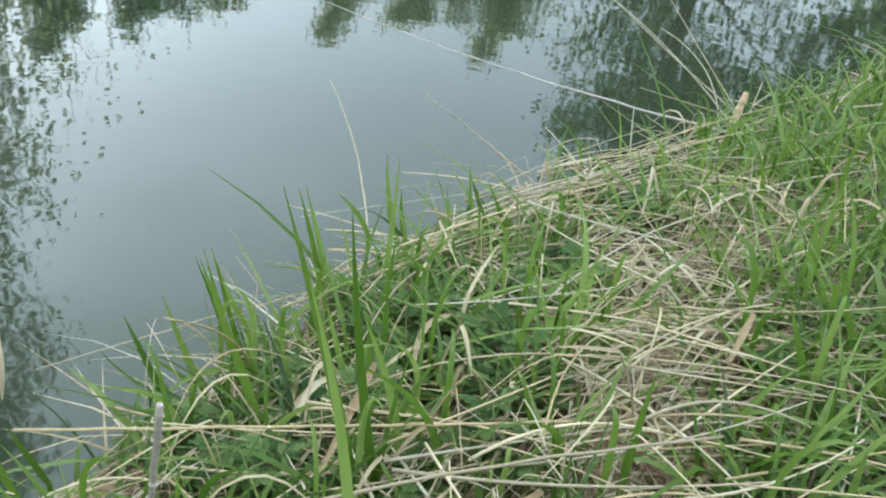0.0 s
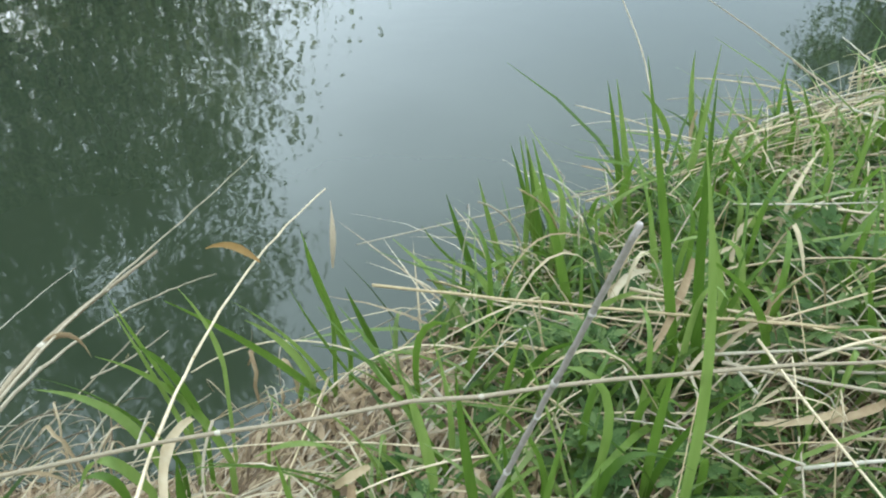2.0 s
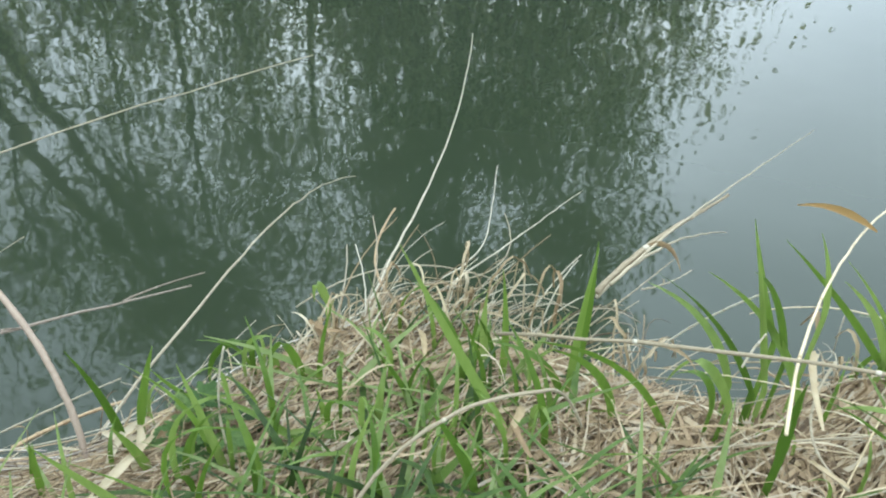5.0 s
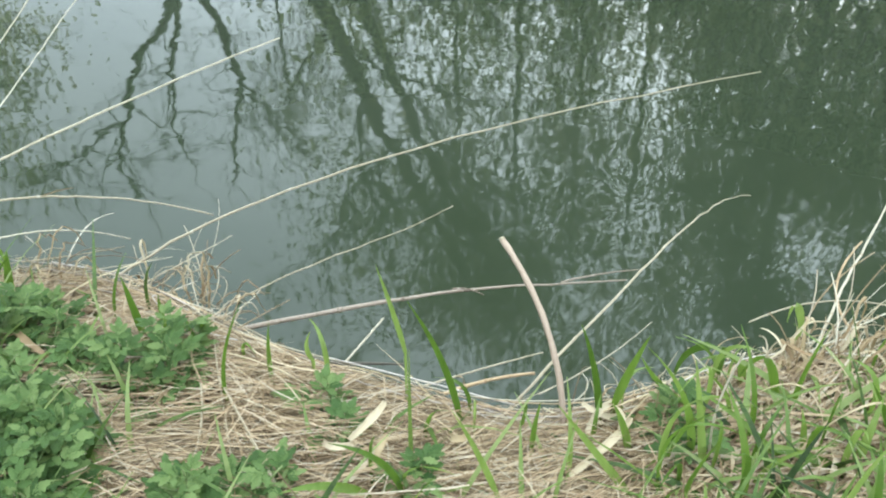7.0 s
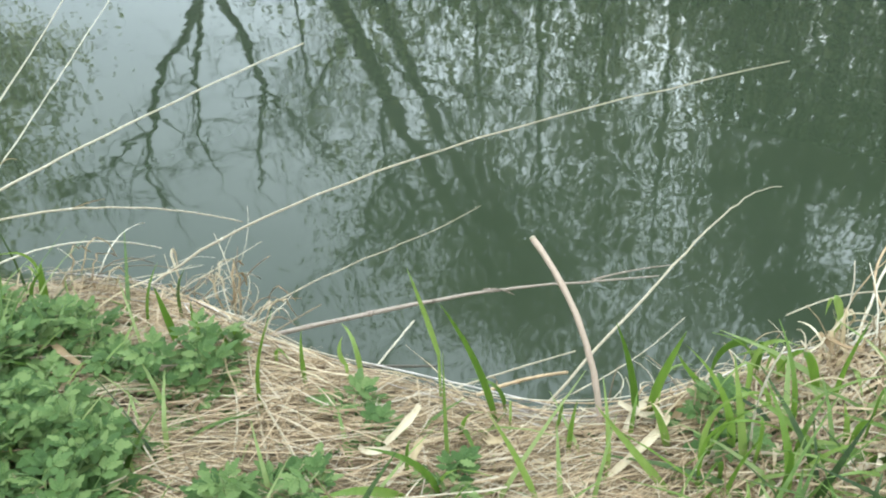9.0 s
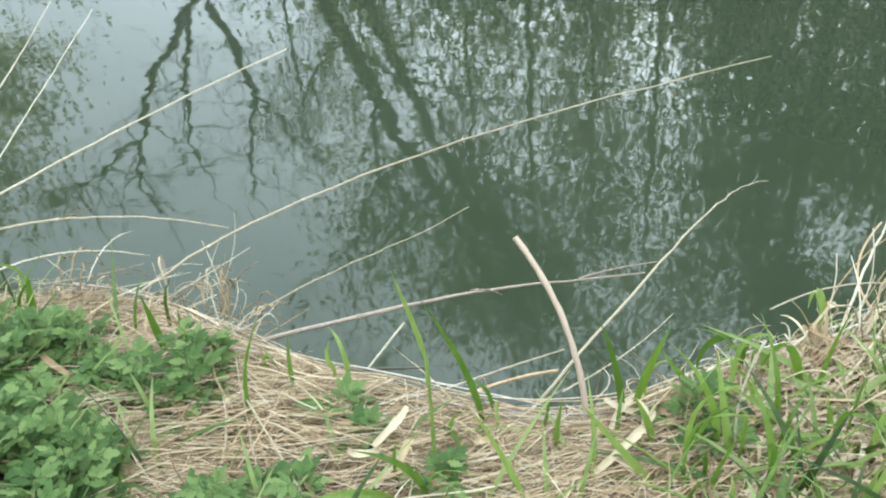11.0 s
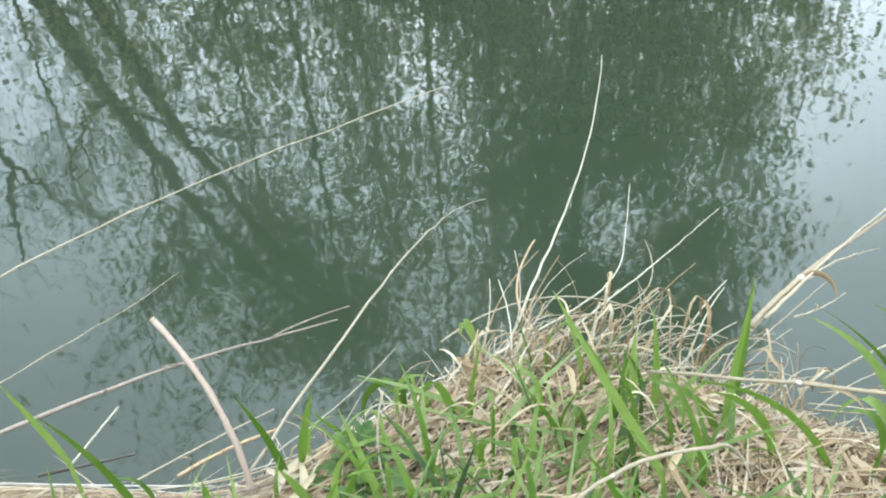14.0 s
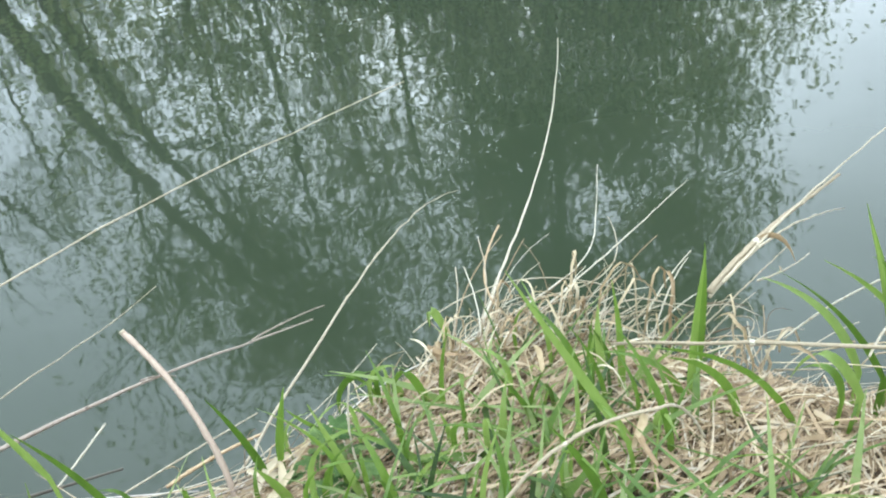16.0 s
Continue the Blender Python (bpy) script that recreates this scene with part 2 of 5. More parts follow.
def np_object(name, v, f, material):
    me = bpy.data.meshes.new(name)
    me.vertices.add(len(v))
    me.vertices.foreach_set("co", np.asarray(v, np.float32).ravel())
    me.loops.add(f.size)
    me.loops.foreach_set("vertex_index", f.astype(np.int32).ravel())
    me.polygons.add(len(f))
    me.polygons.foreach_set("loop_start", np.arange(0, f.size, f.shape[1], dtype=np.int32))
    me.polygons.foreach_set("use_smooth", np.ones(len(f), bool))
    me.materials.append(material)
    me.update(calc_edges=True)
    me.validate()
    return new(name, me)


# ---- ground and water ----
WATER_Z = -0.72
EDGE_X = (-60, -8, -2.5, -1.3, -0.91, -0.76, -0.54, -0.38, -0.22, -0.03, 0.13, 0.23, 0.36, 0.57, 0.76, 0.96, 1.17, 1.3, 1.47, 1.76, 2.32, 2.76, 3.14, 3.9, 5.61, 12, 60)
EDGE_Y = (9, 3, 1.8, 1.55, 1.47, 1.49, 1.4, 1.27, 1.18, 1.11, 1.04, 1.01, 1.03, 1.09, 1.14, 1.06, 0.86, 0.653, 0.609, 0.548, 0.473, 0.368, 0.199, -0.102, -0.694, -2.6, -14)
FAR_X = (-60, -20, 0, 8, 14, 19, 24, 60)
FAR_Y = (24, 17, 15, 14, 11, 5, 1, -6)


def inland(x, y):
    return np.interp(x, EDGE_X, EDGE_Y) - y


def land(x, y):
    """Height of the ground: the bank's top, its steep face, the river bed, and the far bank."""
    s = inland(x, y)
    lumps = 0.018 * np.sin(7.1 * x + 2.3 * y) * np.sin(5.3 * y - 1.7 * x) + 0.008 * np.sin(19 * x + 3 * y) * np.sin(17 * y)
    hump = 0.055 * np.exp(-(((x - 0.70) / 0.20) ** 2 + ((y - 1.05) / 0.13) ** 2))
    top = 0.03 + 0.13 * (1 - np.exp(-np.maximum(s, 0) / 0.45)) + 0.05 * np.clip(s - 1.2, 0, 14) + lumps * np.clip(s * 6 + 0.4, 0, 1)
    face = np.maximum(0.03 + 1.4 * s + lumps * 0.4, -2.2)
    far = np.clip((y - np.interp(x, FAR_X, FAR_Y)) * 0.6, 0, 0.6)
    rise = np.clip((x - 1.18 + 0.5 * np.clip(s, 0, 2)) / (0.22 + 1.6 * np.clip(s, 0, 3)), 0, 1) * (0.135 - 0.05 * np.clip(y - 0.4, -1.6, 0.6) + 0.026 * np.clip(x - 1.5, 0, 4)) * np.clip(1 + 0.4 * s, 0.3, 1)
    return np.where(s > 0, top, face + far) + hump + rise


def spaced(fine_a, fine_b, step, reach):
    mid = np.arange(fine_a, fine_b, step)
    grow = np.geomspace(step * 2, reach, 34)
    return np.concatenate([(fine_a - grow)[::-1], mid, fine_b + grow])


gx, gy = np.meshgrid(spaced(-1.8, 5.0, 0.035, 900), spaced(-1.4, 1.9, 0.035, 900))
gz = land(gx, gy)
gv = np.stack([gx, gy, gz], -1).reshape(-1, 3)
rows_n, cols_n = gx.shape
gi = (np.arange(rows_n - 1)[:, None] * cols_n + np.arange(cols_n - 1)[None, :]).reshape(-1, 1)
ground = np_object("ground", gv, np.concatenate([gi, gi + 1, gi + cols_n + 1, gi + cols_n], 1), SOIL)
ground.data.materials.append(TURF)
cx, cy = gx[:-1, :-1].ravel(), gy[:-1, :-1].ravel()
wander = 0.16 * np.sin(5 * cx + 1) * np.sin(6 * cy) + 0.1 * np.sin(13 * cx) * np.sin(11 * cy + 2)
turf = (inland(cx, cy) > 1.25 + wander) | (cx > 3.4 + wander) | (cx < -1.7 + 2 * wander)
ground.data.polygons.foreach_set("material_index", turf.astype(np.int32))
tagged(ground, "dark brown soil of the river bank under matted straw", "ground", kind="structure")

water = mesh_object("water", [(-400, -140, WATER_Z), (400, -140, WATER_Z), (400, 400, WATER_Z), (-400, 400, WATER_Z)], [(0, 1, 2, 3)], WATER)
tagged(water, "calm murky green river water reflecting trees and sky", "water", kind="structure")


# ---- trees across the river ----
def tree(name, label, at, height, lean, spread, seed, leaves, leaf_size, leaf_mat, droop=0.0, first=0.25, trunk_r=0.16, forks=9, twig_leaf=1.0, buds=0, category="tree", bow=1.0):
    """A tapered trunk, three orders of limbs, and a crown of small leaves along the thin twigs."""
    rnd = random.Random(seed)
    root = empty(name, at)
    tagged(root, label, category)
    pts, n_t = [], 12
    for i in range(n_t + 1):
        s = i / n_t
        pts.append(Vector((lean[0] * s ** bow + 0.12 * math.sin(3 * s + seed), lean[1] * s + 0.12 * math.sin(4 * s + 2 * seed), height * s - 0.3)))
    v, f = tube(pts, [trunk_r * (1 - 0.88 * i / n_t) for i in range(n_t + 1)], 9)
    mesh_object("trunk", v, f, BARK, root)
    limbs, spots = [], []

    def bough(start, heading, length, radius, order):
        p, d, line = start.copy(), heading.normalized(), [start.copy()]
        steps = 7
        for i in range(steps):
            d = (d + Vector((rnd.gauss(0, 0.16), rnd.gauss(0, 0.16), rnd.gauss(0.05, 0.12) - droop * (i / steps) * (0.4 + 0.3 * order)))).normalized()
            p = p + d * (length / steps)
            line.append(p.copy())
        limbs.append(tube(line, [max(0.006, radius * (1 - 0.85 * i / steps)) for i in range(steps + 1)], 5 if order < 2 else 3, False))
        if order >= 1:
            spots.extend((q, order) for q in line[2:])
        if order < 2:
            for i in range(1, steps + 1):
                for _ in range(2 if order == 0 else 1):
                    if rnd.random() < 0.85:
                        w = Vector((rnd.gauss(0, 1), rnd.gauss(0, 1), rnd.gauss(0.25, 0.6))).normalized()
                        bough(line[i], d * 0.6 + w * 0.8, length * rnd.uniform(0.3, 0.55), radius * 0.42, order + 1)

    for k in range(forks):
        s = first + (1 - first) * (k + rnd.random()) / forks
        i = min(n_t, int(s * n_t))
        a = k * 2.4 + rnd.uniform(-0.5, 0.5)
        up = rnd.uniform(0.3, 0.9)
        bough(pts[i], Vector((math.cos(a), math.sin(a), up)), spread * rnd.uniform(0.7, 1.15) * (1.15 - 0.65 * s), trunk_r * 0.32 * (1.1 - 0.7 * s), 0)
    v, f = join(limbs)
    mesh_object("limbs", v, f, BARK, root)
    leaves += buds
    if leaves:
        g = np.random.RandomState(seed)
        q = np.array([tuple(a) for a, o in spots])
        c = q[g.randint(0, len(q), leaves)] + g.normal(0, 0.22 * twig_leaf, (leaves, 3))
        sz = leaf_size * g.uniform(0.5, 1.4, leaves)[:, None]
        sz[:buds] = g.uniform(0.04, 0.085, buds)[:, None]
        a, e = g.uniform(0, 6.283, leaves), g.uniform(-1.2, 1.2, leaves)
        u = np.stack([np.cos(a) * np.cos(e), np.sin(a) * np.cos(e), np.sin(e) - droop], -1)
        u /= np.linalg.norm(u, axis=1)[:, None]
        w = np.cross(u, g.normal(0, 1, (leaves, 3)))
        w /= np.linalg.norm(w, axis=1)[:, None]
        lv = np.stack([c, c + u * sz * 0.5 + w * sz * 0.3, c + u * sz, c + u * sz * 0.5 - w * sz * 0.3], 1).reshape(-1, 3)
        k = np.arange(leaves)[:, None] * 4
        crown = np_object("crown", lv, np.concatenate([k, k + 1, k + 2, k + 3], 1), leaf_mat)
        crown.parent = root
    return root


def polar(az, r):
    x, y = r * math.sin(radians(az)), r * math.cos(radians(az))
    return (x, y, float(land(np.array(x), np.array(y))))


tree("leaning_willow", "tall twin-stemmed willow leaning over the river with thin spring leaf", polar(-9.4, 18.95), 17.5, (6.6, -0.1), 5.8, 3, 4200, 0.16, SPRING, 0.05, 0.42, 0.30, 12, 3.0, 8000, bow=1.6)
tree("leaning_willow", "slender willow leaning over the river beside its twin", polar(-7.0, 18.95), 16.5, (6.0, -0.1), 5.2, 8, 2900, 0.16, SPRING, 0.05, 0.5, 0.24, 10, 3.0, 6000, bow=1.6)


def bare_tree(name, label, at, limbs, seed, twigs):
    """A forked trunk with crooked boughs, bare but for a haze of fine twigs. limbs: the nodes of each and its radii."""
    rnd = random.Random(seed)
    root = tagged(empty(name, at), label, "tree")
    for i, (nodes, r0, r1) in enumerate(limbs):
        line = []
        nodes = [Vector(q) - Vector(at) for q in nodes]
        for k in range(len(nodes) - 1):
            for m in range(4):
                line.append(nodes[k].lerp(nodes[k + 1], m / 4) + Vector((rnd.gauss(0, 0.03), rnd.gauss(0, 0.03), rnd.gauss(0, 0.03))) * (k + m > 0))
        line.append(nodes[-1])
        n = len(line) - 1
        v, f = tube(line, [r0 + (r1 - r0) * k / n for k in range(n + 1)], 8)
        pieces = [(v, f)]
        for _ in range(twigs if i else 0):
            k = rnd.randint(n // 3, n)
            p, d = line[k].copy(), Vector((rnd.gauss(0, 1), rnd.gauss(0, 0.7), rnd.gauss(0.5, 0.6))).normalized()
            path = [p.copy()]
            step = rnd.uniform(0.10, 0.30)
            for _ in range(6):
                d = (d + Vector((rnd.gauss(0, 0.28), rnd.gauss(0, 0.28), rnd.gauss(0.02, 0.22)))).normalized()
                p = p + d * step
                path.append(p.copy())
            r = rnd.uniform(0.010, 0.026)
            pieces.append(tube(path, [max(0.004, r * (1 - 0.14 * m)) for m in range(7)], 4, False))
            for q in path[2:]:
                e = q + Vector((rnd.gauss(0, 1), rnd.gauss(0, 1), rnd.gauss(0.3, 0.8))).normalized() * rnd.uniform(0.2, 0.6)
                pieces.append(tube([q, (q + e) / 2 + Vector((rnd.gauss(0, 0.05), 0, rnd.gauss(0, 0.05))), e], [0.006, 0.005, 0.003], 3, False))
        v, f = join(pieces)
        mesh_object("bough" if i else "trunk", v, f, BARK, root)


bare_tree("bare_tree", "bare forked tree with crooked dark boughs on the far bank", polar(-13.6, 16.5), [
    ((polar(-13.6, 16.5), (-3.90, 16.03, 1.2), (-3.87, 16.01, 2.4)), 0.20, 0.15),
    (((-3.87, 16.01, 2.4), (-4.17, 15.93, 3.27), (-4.69, 15.78, 3.95), (-5.23, 15.61, 4.76), (-5.72, 15.44, 5.74), (-5.86, 15.38, 6.62), (-5.73, 15.44, 7.5)), 0.12, 0.03),
    (((-5.72, 15.44, 5.74), (-6.24, 15.23, 6.02), (-6.73, 15.02, 6.24), (-7.03, 14.88, 6.45)), 0.05, 0.02),
    (((-4.22, 15.92, 3.4), (-4.42, 15.86, 4.23), (-4.63, 15.80, 5.03), (-4.77, 15.76, 6.01), (-4.65, 15.79, 6.85)), 0.07, 0.02),
    (((-3.87, 16.01, 2.4), (-3.81, 16.02, 3.33), (-3.56, 16.08, 4.16), (-3.38, 16.12, 5.16), (-3.62, 16.07, 6.15), (-3.81, 16.02, 7.5)), 0.12, 0.03),
    (((-3.38, 16.12, 5.16), (-3.08, 16.18, 5.67), (-2.72, 16.24, 6.26)), 0.06, 0.025)], 5, 22)
for k, (a, r, h) in enumerate(((-9.0, 23, 12.5), (-4.0, 24, 14))):
    tree("thin_ash", "thin bare ash with a haze of fine twigs behind willows", polar(a, r), h, (0.4, 0), 3.4, 140 + k, 2000, 0.10, TWIG, 0.02, 0.2, 0.10, 12, 3.0, 3500)
tree("poplar", "thinly leaved poplar with many upright twigs on the far bank", polar(7, 20), 17.5, (0.5, 0), 5.6, 12, 7600, 0.165, SPRING, 0.05, 0.15, 0.13, 15, 3.4, 18000)
tree("poplar", "thinly leaved poplar beside the ivy-clad trunk", polar(16, 20), 19, (0.6, -0.5), 5.6, 21, 9600, 0.165, SPRING, 0.05, 0.15, 0.12, 15, 3.4, 20000)
for k, (a, r, h) in enumerate(((3.5, 20.5, 15), (12, 21, 16), (20.5, 20, 16), (23.5, 21, 17))):
    tree("young_ash", "slender straight young ash with bare upright twigs", polar(a, r), h, (0.25, 0), 1.6, 110 + k, 1800 if k < 2 else 3200, 0.16, SPRING, 0.02, 0.3, 0.11, 10, 2.6)
tree("ivy_clad_tree", "tall tree wrapped in dense dark green ivy", polar(26.5, 19), 15.5, (0.2, -0.4), 3.6, 31, 25000, 0.13, IVY, 0.05, 0.05, 0.30, 20, 2.4)
for k, (a, r, h) in enumerate(((-3, 18.5, 6.8), (4, 18, 6.2), (11, 18.5, 7.2), (17, 18, 6.6), (22, 18.5, 7.6), (33, 18.5, 7.6), (38, 19.5, 6.4))):
    tree("alder", "bushy dark alder low on the far bank", polar(a, r), h, (0.2, -0.3), 3.0, 90 + k, 3200, 0.165, SPRING, 0.05, 0.08, 0.09, 12, 2.4)
tree("willow", "spreading willow with loose fringed outline of young leaf", polar(31, 20), 17.5, (0.8, -0.6), 5.0, 41, 21000, 0.165, SPRING, 0.10, 0.12, 0.11, 18, 2.8, 16000)
tree("willow", "slender willow with feathery outline at the wood's edge", polar(36.3, 21), 18.0, (0.5, -0.3), 3.3, 43, 16000, 0.155, SPRING, 0.08, 0.08, 0.10, 18, 2.4, 8000)
tree("willow", "drooping willow with young leaf on the far bank", polar(-29, 19), 9.5, (-0.5, -0.5), 4.0, 51, 13000, 0.12, SPRING, 0.25, 0.2, 0.20, 11)
tree("weeping_willow", "dark drooping willow at the river bend", polar(84, 27), 11.0, (-1.0, 0.6), 4.6, 61, 22000, 0.18, IVY, 0.35, 0.15, 0.28, 16, 1.3)
tree("weeping_willow", "drooping willow standing behind another at the bend", polar(96, 26), 9.0, (-0.6, 0.6), 4.4, 66, 16000, 0.18, IVY, 0.3, 0.15, 0.26, 13, 1.3)
for k, (a, r, h) in enumerate(((45, 34, 8.6), (50, 34, 7.8), (56, 37, 7.4), (62, 36, 7.4), (67, 36, 7.0), (72, 34, 7.0))):
    tree("far_willow", "distant low willow with young leaf along the river", polar(a, r), h, (0.3, 0), 2.8, 70 + k, 9000, 0.17, IVY if k < 2 else SPRING, 0.1, 0.15, 0.16, 10)
for k, (a, r, h) in enumerate(((-38, 20, 12), (-50, 22, 12), (108, 26, 10))):
    tree("bank_willow", "leafy willow farther along the river bank", polar(a, r), h, (0.3, 0), 4.5, 80 + k, 8000, 0.18, SPRING, 0.1, 0.15, 0.22, 9)


# ---- straw, grass and litter of the bank ----
g = np.random.RandomState(7)


def scatter(count, x0, x1, s0, s1, near=0.0):
    """Places on the bank, s metres in from its edge; near crowds them towards the left end."""
    x = x0 + (x1 - x0) * g.rand(count) ** (1.0 + near)
    s = s0 + (s1 - s0) * g.rand(count)
    y = np.interp(x, EDGE_X, EDGE_Y) - s
    return x, y, s


def patchy(x, y):
    """Share of green in the sward, from matted straw (0) to lush grass (1)."""
    x = np.where(x > 1.35, 1.6 + (x - 1.496) / 0.915, x)
    v = np.interp(x, (-1.6, -0.62, -0.38, 0.3, 0.55, 0.9, 1.1, 1.35, 1.7, 2.15, 3), (0.6, 0.5, 0.12, 0.22, 0.72, 0.62, 0.25, 0.08, 0.45, 0.85, 0.9))
    v = v + 0.35 * np.sin(6.3 * x + 1.0) * np.sin(7.7 * y + 2.0 * x) * (v > 0.15)
    bare = np.exp(-(((x - 2.55) / 0.48) ** 4 + ((y + 0.17 - 0.2 * (x - 2.6)) / 0.12) ** 2))
    bare = bare + 0.6 * np.exp(-(((x - 2.12) / 0.13) ** 2 + ((y + 0.27) / 0.18) ** 2))
    bare = bare + np.exp(-(((x - 1.15) / 0.22) ** 2 + ((y - 0.72) / 0.14) ** 2))
    return np.clip(v - 1.15 * bare, 0, 1)


def spread(name, count, x0, x1, s0, s1, near, size, width, kind, material, along=None):
    x, y, s = scatter(count, x0, x1, s0, s1, near)
    green = patchy(x, y)
    if kind == "green":
        green = green * np.where(x < 1.5, np.clip((s - 0.06) / 0.22, 0.06, 1), np.clip((s + 0.02) / 0.18, 0.12, 1))
    keep = g.rand(count) < (green if kind == "green" else (1.0 - 0.75 * green) * (1 - 0.5 * np.exp(-(((x + 0.35) / 0.18) ** 2 + ((s - 0.4) / 0.14) ** 2))) if kind == "dry" else 0.35 + 0.65 * green)
    x, y, s = x[keep], y[keep], s[keep]
    k = len(x)
    z = land(x, y)
    ln, wd = g.uniform(*size, k), g.uniform(*width, k)
    if kind == "arch":
        az = g.uniform(0, 6.283, k)
        lean, bend = g.uniform(0.2, 0.8, k), g.uniform(0.1, 0.7, k)
        rise = g.uniform(0.2, 0.9, k)
        droop = g.uniform(0.3, 1.1, k) * rise
    elif kind == "green":
        az = g.uniform(0, 6.283, k)
        lean, bend = g.uniform(0.05, 0.45, k), g.uniform(0.1, 0.75, k)
        rise = g.uniform(0.55, 1.0, k)
        droop = g.uniform(0.0, 0.75, k) * rise
        z = z - 0.01
    else:
        az = g.normal(0.0 if along is None else along, 0.42, k) + np.where(g.rand(k) < 0.5, math.pi, 0) - 0.35 * np.clip(x - 1.2, 0, 1)
        loose = g.rand(k) < 0.22
        az = np.where(loose, g.uniform(0, 6.283, k), az)
        lean, bend = g.uniform(0.85, 1.0, k), g.uniform(-0.15, 0.1, k)
        rise = np.where(loose, g.uniform(0.0, 0.45, k), g.uniform(-0.05, 0.15, k))
        droop = np.where(loose, g.uniform(0.1, 0.6, k), g.uniform(-0.05, 0.2, k))
        z = z + g.uniform(0.0, 0.05, k) * np.clip(s * 5 + 0.25, 0.2, 1)
    root = np.stack([x, y, z], -1)
    v, f = strips(root, az, ln, wd, lean, bend, rise, droop, 4, g.normal(0, 0.16, k), kind == "dry")
    return v, f, material


def stuff(name, label, category, parts_):
    v, f, k = [], [], 0
    for pv, pf, material in parts_:
        v.append(pv)
        f.append(pf + k)
        k += len(pv)
    return tagged(np_object(name, np.concatenate(v), np.concatenate(f), material), label, category, kind="stuff")


stuff("dry_straw", "matted pale brown dry straw lying over the bank", "straw", [
    spread("", 31000, -1.5, 0.5, -0.6, 0.95, 0, (0.06, 0.28), (0.0011, 0.0029), "dry", STRAW, 0.12),
    spread("", 15000, 0.4, 2.2, -0.6, 0.95, 0, (0.07, 0.30), (0.0020, 0.0050), "dry", STRAW, 0.3),
    spread("", 6500, 1.7, 6.5, -0.5, 1.9, 0.6, (0.15, 0.50), (0.004, 0.009), "dry", STRAW, -0.4),
    spread("", 900, -1.5, 0.45, -0.05, 0.9, 0, (0.04, 0.12), (0.004, 0.008), "dry", STRAW, 0.3),
    spread("", 5200, 0.4, 3.2, -0.25, 0.95, 0, (0.04, 0.15), (0.005, 0.011), "dry", STRAW, 0.4),
    spread("", 3500, 0.45, 1.2, -0.10, 0.45, 0, (0.10, 0.28), (0.0015, 0.0034), "dry", STRAW, 0.75),
    spread("", 3400, 1.0, 1.85, -0.05, 0.45, 0, (0.02, 0.07), (0.007, 0.014), "dry", STRAW, 0.7),
    spread("", 2500, 0.4, 1.5, -0.20, 0.7, 0, (0.04, 0.13), (0.005, 0.010), "dry", STRAW, 0.7)])
stuff("dead_grass", "long pale dead grass blades arching through the green", "dry grass", [
    spread("", 800, 0.45, 2.2, 0.12, 1.0, 0, (0.10, 0.26), (0.002, 0.005), "arch", STRAW),
    spread("", 250, -1.3, 0.5, 0.05, 0.8, 0, (0.08, 0.20), (0.002, 0.005), "arch", STRAW),
    spread("", 450, 1.65, 2.8, 0.0, 0.7, 0, (0.12, 0.34), (0.0035, 0.008), "arch", STRAW),
    spread("", 260, 1.65, 3.3, 0.03, 0.95, 0, (0.14, 0.40), (0.003, 0.0065), "arch", STRAW),
    spread("", 450, 1.8, 3.1, 0.25, 0.85, 0, (0.15, 0.45), (0.003, 0.006), "dry", STRAW, -1.0),
    spread("", 800, 1.9, 6.5, 0.08, 2.0, 0.6, (0.15, 0.42), (0.004, 0.009), "arch", CREAM)])
stuff("meadow_grass", "short fresh green grass growing through the straw", "grass", [
    spread("", 6000, -1.5, 2.2, -0.05, 1.1, 0, (0.07, 0.25), (0.005, 0.013), "green", GREEN),
    spread("", 1100, 0.42, 1.5, 0.15, 0.9, 0, (0.12, 0.28), (0.009, 0.016), "green", GREEN),
    spread("", 9000, -4.5, 2.6, 1.0, 3.6, 0, (0.10, 0.30), (0.008, 0.02), "green", GREEN),
    spread("", 5000, -4.5, -1.3, 0.0, 2.2, 0, (0.10, 0.30), (0.008, 0.02), "green", GREEN),
    spread("", 5000, 2.4, 8.5, 2.0, 4.6, 0, (0.15, 0.36), (0.010, 0.022), "green", GREEN),
    spread("", 4200, 1.6, 6.5, -0.1, 2.2, 0.55, (0.14, 0.34), (0.007, 0.017), "green", GREEN)])
stuff("lush_grass", "lush bright green grass with long soft arching blades", "grass", [
    spread("", 700, 1.3, 2.6, 0.04, 1.0, 0, (0.16, 0.36), (0.008, 0.014), "green", BLADE),
    spread("", 3600, 2.0, 6.5, -0.05, 2.2, 0.5, (0.20, 0.46), (0.008, 0.016), "green", BLADE),
    spread("", 420, 0.36, 1.0, 0.12, 0.75, 0, (0.08, 0.20), (0.004, 0.009), "green", BLADE)])


